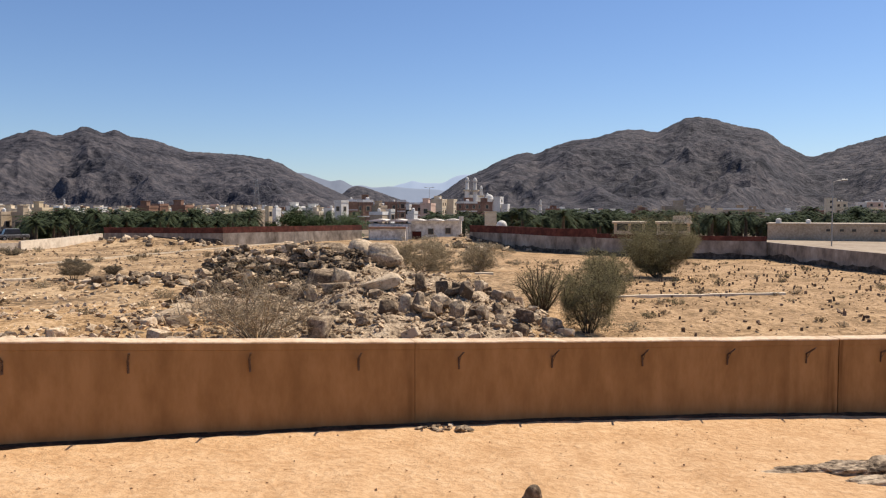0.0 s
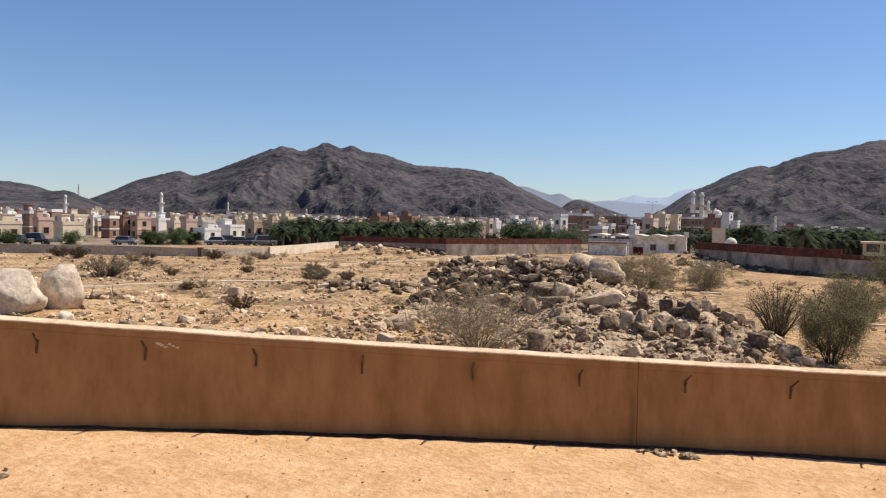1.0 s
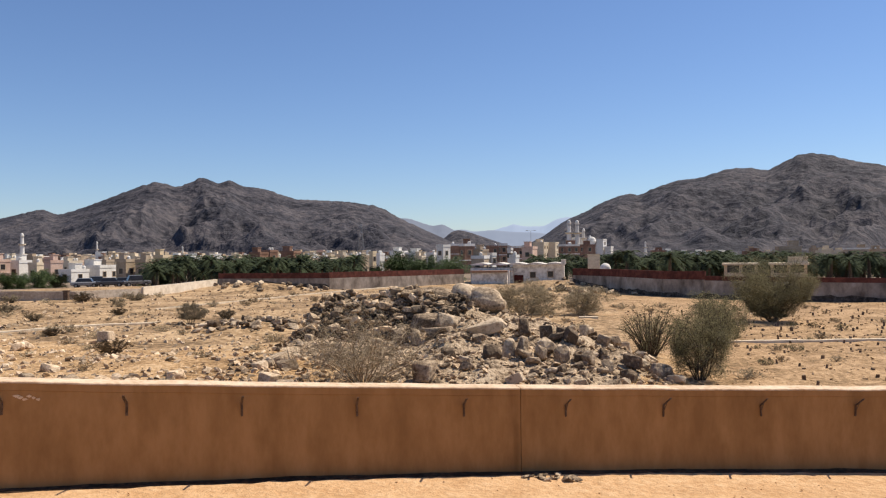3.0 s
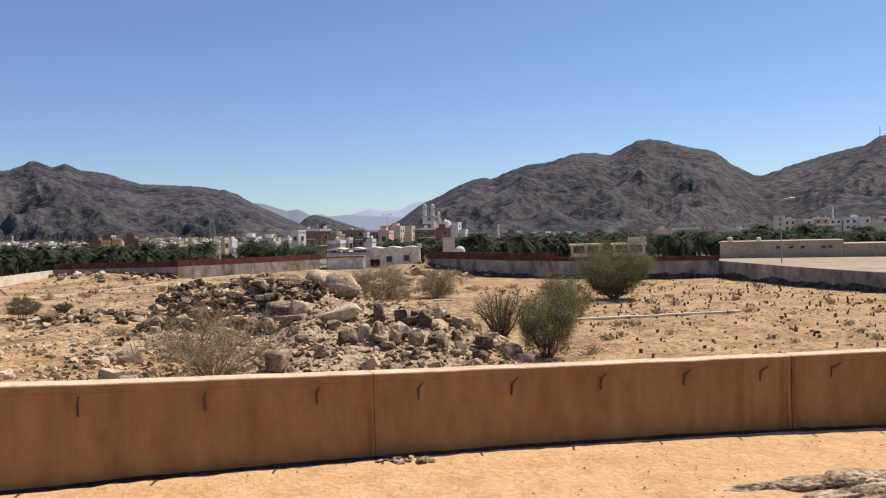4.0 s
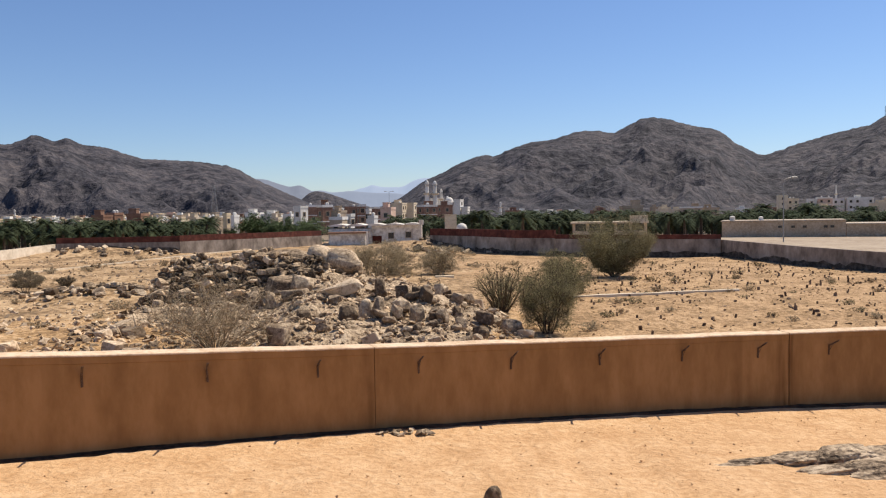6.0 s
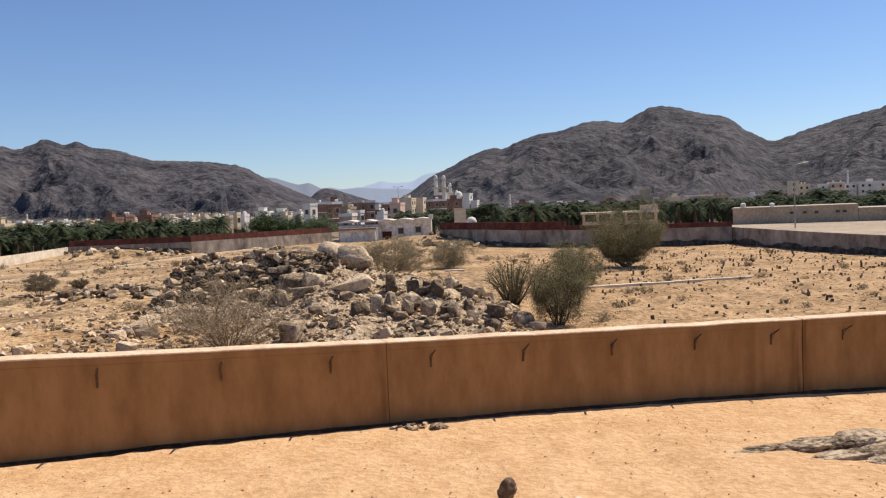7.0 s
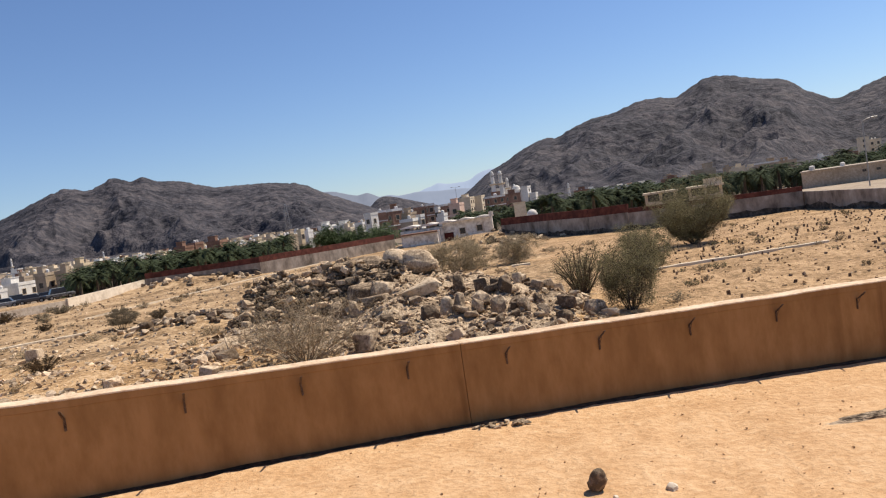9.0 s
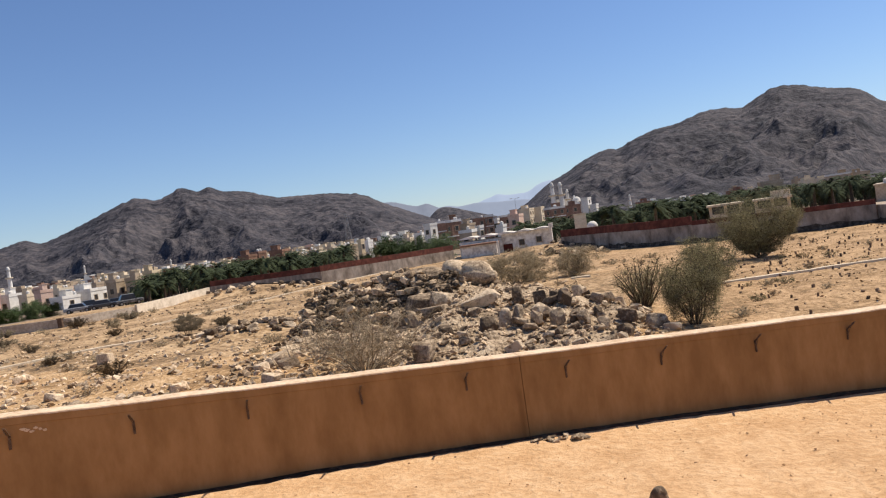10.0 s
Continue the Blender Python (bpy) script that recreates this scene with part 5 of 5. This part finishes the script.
# ---- plants ----
def shrub_meshes(seed, w, h, leaves, leaf, stems, spread=1.0, lsize=.05, base=.12, twigs=5):
    """Stems that fork from the ground, and small leaves in loose clumps round the outer twigs."""
    rr = random.Random(seed)
    bm = bmesh.new()
    tips = []
    for s in range(stems):
        a = rr.uniform(0, 2 * math.pi)
        out = math.sqrt(rr.random()) * w / 2 * spread
        hh = h * (1 - .45 * (out / (w / 2)) ** 2) * rr.uniform(.72, 1.0)
        p0 = Vector((math.cos(a) * base * rr.random(), math.sin(a) * base * rr.random(), -.1))
        p3 = Vector((math.cos(a) * out, math.sin(a) * out, hh))
        p1 = p0.lerp(p3, .35) + Vector((rr.gauss(0, .06), rr.gauss(0, .06), h * .05))
        p2 = p0.lerp(p3, .7) + Vector((rr.gauss(0, .08), rr.gauss(0, .08), h * .06))
        r = .018 * h / 2 + .008
        tube(bm, [p0, p1, p2, p3], r, r * .25, 4)
        for t in range(twigs):
            f = rr.uniform(.12, 1)
            q = p0.lerp(p1, f / .35) if f < .35 else (p1.lerp(p2, (f - .35) / .35) if f < .7 else p2.lerp(p3, (f - .7) / .3))
            d = Vector((rr.gauss(0, 1), rr.gauss(0, 1), rr.gauss(.35, .7))).normalized() * rr.uniform(.12, .3) * h * .5
            e = q + d
            if e.z < .05:
                e.z = .05
            tube(bm, [q, q.lerp(e, .5) + Vector((0, 0, .02)), e], r * .4, r * .15, 3)
            tips += [q.lerp(e, .6), e]
        tips.append(p3)
    wood = mesh_of("branchwork", bm, TWIG if leaf is None or leaf is DRYLEAF else BARK)
    crown = None
    if leaves:
        verts, faces = [], []
        for k in range(leaves):
            c = rr.choice(tips) + Vector((rr.gauss(0, .09), rr.gauss(0, .09), rr.gauss(0, .07))) * h * .5
            if c.z < .06:
                continue
            d = Vector((rr.gauss(0, 1), rr.gauss(0, 1), rr.gauss(0, .6))).normalized()
            u = d.orthogonal().normalized()
            ls = lsize * rr.uniform(.6, 1.4)
            o = len(verts)
            verts += [tuple(c), tuple(c + d * ls + u * ls * .28), tuple(c + d * ls * 2.1), tuple(c + d * ls - u * ls * .28)]
            faces.append((o, o + 1, o + 2, o + 3))
        crown = bpy.data.meshes.new("crown")
        crown.from_pydata(verts, [], faces)
        crown.materials.append(leaf)
    return wood, crown


def dense_bush(seed, w, h, leaves, leaf, lsize, low=.08, limbs=15, waist=0.0):
    """Crooked limbs that fork twice, their twigs hung with fine leaves; the crown is feathery and, with a waist, narrows towards its foot."""
    rr = random.Random(seed)
    bm = bmesh.new()
    tips = []

    def limb(p, d, length, r, depth):
        pts, q = [p], p.copy()
        for k in range(4):
            d = (d + Vector((rr.gauss(0, .22), rr.gauss(0, .22), rr.gauss(.02, .16)))).normalized()
            q = q + d * length / 4
            q.z = min(max(q.z, low), h * rr.uniform(.9, 1.02))
            if waist:
                f = min(max(q.z / h, 0), 1)
                most = w / 2 * ((waist + (1 - waist) * min(1, f / .6) ** .8) if f < .75 else math.sqrt(max(.15, 1 - ((f - .75) / .38) ** 2)))
                out = math.hypot(q.x, q.y)
                if out > most:
                    k = (most + (out - most) * .25) / out
                    q.x, q.y = q.x * k, q.y * k
            pts.append(q.copy())
        tube(bm, pts, r, r * .45, 4 if depth else 3)
        if depth == 0:
            tips.extend(pts[1:])
            return
        for k in range(6 if depth == 2 else 5):
            b = pts[rr.randint(1, 4)]
            side = Vector((rr.gauss(0, 1), rr.gauss(0, 1), rr.gauss(.1, .6))).normalized()
            limb(b, (d * .5 + side).normalized(), length * rr.uniform(.4, .62), r * .5, depth - 1)

    for s in range(limbs):
        a = 2 * math.pi * s / limbs + rr.uniform(-.3, .3)
        lean = rr.uniform(.15, 1.25) * w / h * .62
        limb(Vector((math.cos(a) * .12, math.sin(a) * .12, -.1)), Vector((math.cos(a) * lean, math.sin(a) * lean, 1)).normalized(), math.hypot(h, .45 * w) * rr.uniform(.5, .64), .026 * h / 3, 2)
    wood = mesh_of("branchwork", bm, TWIG if leaf is DRYLEAF else BARK)
    verts, faces = [], []
    sp = .038 * h
    for k in range(leaves):
        c = rr.choice(tips) + Vector((rr.gauss(0, sp), rr.gauss(0, sp), rr.gauss(0, sp * .8)))
        if c.z < low:
            continue
        d = Vector((rr.gauss(0, 1), rr.gauss(0, 1), rr.gauss(.2, .7))).normalized()
        u = d.orthogonal().normalized()
        ls = lsize * rr.uniform(.6, 1.4)
        o = len(verts)
        verts += [tuple(c), tuple(c + d * ls + u * ls * .34), tuple(c + d * ls * 2.1), tuple(c + d * ls - u * ls * .34)]
        faces.append((o, o + 1, o + 2, o + 3))
    crown = bpy.data.meshes.new("crown")
    crown.from_pydata(verts, [], faces)
    crown.materials.append(leaf)
    return wood, crown


def plant(name, x, y, meshes, label, cat="shrub", group="", s=1.0, turn=0, z=None):
    top = thing(name, pose(x, y, land(x, y) if z is None else z, 0, 0, turn) @ Matrix.Diagonal((s, s, s, 1)), label, cat, group)
    part("branchwork", meshes[0], top)
    if meshes[1]:
        part("crown", meshes[1], top)
    return top


plant("acacia_bush", 5.4, 29.7, dense_bush(1, 2.1, 3.15, 44000, LEAF, .024, .1, 15, .62), "dense olive-green thorn bush beside the mound", "bush")
plant("acacia_bush", 4.2, 34.2, shrub_meshes(2, 3.1, 2.3, 12000, LEAF, 60, 1.0, .026, .3, 9), "sparse thorn bush with many upright bare stems", "bush")
plant("acacia_bush", 7.9, 39.6, dense_bush(3, 4.4, 2.5, 30000, LEAF, .034, .15, 15, .3), "wide olive-green thorn bush behind the others", "bush")
plant("acacia_bush", 13.9, 51.6, dense_bush(4, 5.2, 4.3, 80000, LEAF, .038, .3, 24, .14), "round dark thorn bush on bare soil", "bush")
plant("dry_bush", -6.0, 25.0, dense_bush(5, 5.6, 2.5, 17000, DRYLEAF, .017, .06, 30), "leafless grey-tan dry bush in front of the mound", "bush")
plant("dry_bush", -1.6, 58, dense_bush(6, 6.4, 2.6, 30000, DRYLEAF, .042), "dry olive-brown bush behind the mound", "bush")
plant("dry_bush", 2.6, 57, dense_bush(7, 4.0, 2.0, 20000, DRYLEAF, .04), "small green-brown bush behind the mound", "bush")
plant("umbrella_bush", -23.1, 49.3, dense_bush(8, 2.3, 1.25, 14000, SHRUBLEAF, .028, .3, 14, .1), "small umbrella-shaped dry bush", "bush")
low = shrub_meshes(9, 2.6, 1.0, 5200, SHRUBLEAF, 46, 1.05, .045, .3, 6)
for x, y, s in ((-39.2, 48.8, 1.6), (-58, 68, 1.2), (-53.5, 73.5, .9), (-22.5, 53.8, .7), (-19.3, 33.2, .75), (-44, 60, .8), (-50, 66, .8), (-33, 58, .6), (-62, 70, 1.1), (-46, 74, 1.1), (-42, 77, .9), (-40, 70, .7), (-30, 64, .6), (-36, 52, .6), (-28, 42, .5), (9.0, 24.8, .8), (10.1, 25.5, .6), (12.0, 24.6, .7), (-8.4, 44, .6)):
    plant("dry_shrub", x, y, low, "low dry grey-brown desert shrub", "shrub", "dry shrubs in the field", s, rk.uniform(0, 360))
tuft = shrub_meshes(10, .7, .3, 500, DRYLEAF, 20, 1.0, .03, .15, 4)
for k in range(120):
    y = rk.uniform(22, 85)
    x = rk.uniform(-.8 * y, .36 * y)
    if y > wall_y(x) + 1 and mound(x, y) < .1:
        plant("dry_tuft", x, y, tuft, "small dry yellow-brown grass tuft", "shrub", "dry tufts", rk.uniform(.5, 1.1) * (1 + y / 90), rk.uniform(0, 360))


weed = shrub_meshes(12, .8, .28, 700, LEAF, 22, 1.0, .025, .3, 4)
for k in range(90):
    y = 23.5 + 42 * rk.random() ** 1.6
    x = rk.uniform(6.5, 29)
    if y > wall_y(x) + 1.2:
        plant("weed", x, y, weed if rk.random() < .5 else tuft, "low dry weed between the graves", "shrub", "weeds between the graves", rk.uniform(.5, 1.2), rk.uniform(0, 360))


def palm_meshes(seed, h):
    rr = random.Random(seed)
    bm = bmesh.new()
    tube(bm, [(0, 0, -.3), (.1, 0, h * .5), (.15, .05, h)], .26, .2, 8)
    trunk = mesh_of("trunk", bm, BARK)
    verts, faces = [], []
    for k in range(34):
        a = rr.uniform(0, 2 * math.pi)
        rise = rr.uniform(-.1, 1.7)
        ln = rr.uniform(2.0, 2.8)
        pts = []
        for i in range(9):
            f = i / 8
            rad = ln * f * (.75 + .2 * (1 - rise * .4))
            pts.append(Vector((.15 + math.cos(a) * rad, .05 + math.sin(a) * rad, h + rise * 1.5 * f - 1.75 * f * f)))
        side = Vector((-math.sin(a), math.cos(a), 0))
        for i in range(1, 9):
            for sg in (-1, 1):
                for half in (0, .5):
                    p = pts[i - 1].lerp(pts[i], half)
                    d = (pts[i] - pts[i - 1]).normalized()
                    l = .62 * (1 - .5 * abs(i / 8 - .45))
                    e = p + side * sg * l * .75 + d * l * .6 + Vector((0, 0, -.18 * l))
                    o = len(verts)
                    verts += [tuple(p), tuple(p + d * .13), tuple(e)]
                    faces.append((o, o + 1, o + 2))
    me = bpy.data.meshes.new("crown")
    me.from_pydata(verts, [], faces)
    me.materials.append(PALM)
    return trunk, me


PALMS = [palm_meshes(20 + k, h) for k, h in enumerate((2.2, 2.8, 3.4, 2.5))]


spots = []
for lo, hi, n, r0, r1 in ((-27.5, -13.5, 170, 128, 215), (5, 16.5, 170, 118, 215), (16.5, 24, 100, 125, 220), (24, 37, 90, 140, 240), (-1.5, 5, 34, 138, 205)):
    for k in range(n):
        r = rk.uniform(r0, r1)
        spots.append((r, *polar(rk.uniform(lo, hi), r), rk.uniform(.85, 1.25) * (.9 + .35 * (r - 120) / 80)))
spots.sort()
gv, gf = [], []
for k, (r, x, y, s) in enumerate(spots):
    tr, cr = rk.choice(PALMS)
    m = pose(x, y, base_level(x, y), rk.uniform(-3, 3), rk.uniform(-3, 3), rk.uniform(0, 360)) @ Matrix.Diagonal((s, s, s, 1))
    if k < 290:
        top = thing("palm_tree", m, "dark green date palm in a dense grove", "palm tree", "date palm grove")
        part("trunk", tr, top)
        part("crown", cr, top)
    else:
        for me in (tr, cr):
            o = len(gv)
            gv += [tuple(m @ v.co) for v in me.vertices]
            gf += [[o + i for i in p.vertices] for p in me.polygons]
grove = bpy.data.meshes.new("palm_grove")
grove.from_pydata(gv, [], gf)
grove.materials.append(PALM)
tagged(new("palm_grove", grove), "dense dark green date palms deeper in the grove", "palm trees", kind="stuff")
broad = dense_bush(31, 7.0, 5.0, 16000, GREEN, .11, .2)
for az, r, s in ((-10.5, 168, 1.4), (-9.7, 172, 1.0), (-8.7, 165, 1.15), (-7.9, 170, .9), (-6.7, 165, 1.15), (-36.2, 150, .62), (-35.3, 152, .6), (-34.2, 148, .7), (-33.4, 150, .6), (-40.8, 120, .5), (-44.5, 118, .5), (-28.0, 160, .6), (-26.8, 150, .55), (26.5, 190, 1.1), (28.5, 200, 1.0), (24.8, 190, 1.0), (31, 195, 1.1), (33.5, 180, 1.2), (-0.2, 200, .8), (-1.2, 190, .8), (36, 185, 1.2), (-12.2, 185, .7), (22.5, 170, .8)):
    x, y = polar(az, r)
    plant("broadleaf_tree", x, y, broad, "dark green bushy tree before the town", "tree", "trees before the town", s, rk.uniform(0, 360), base_level(x, y))
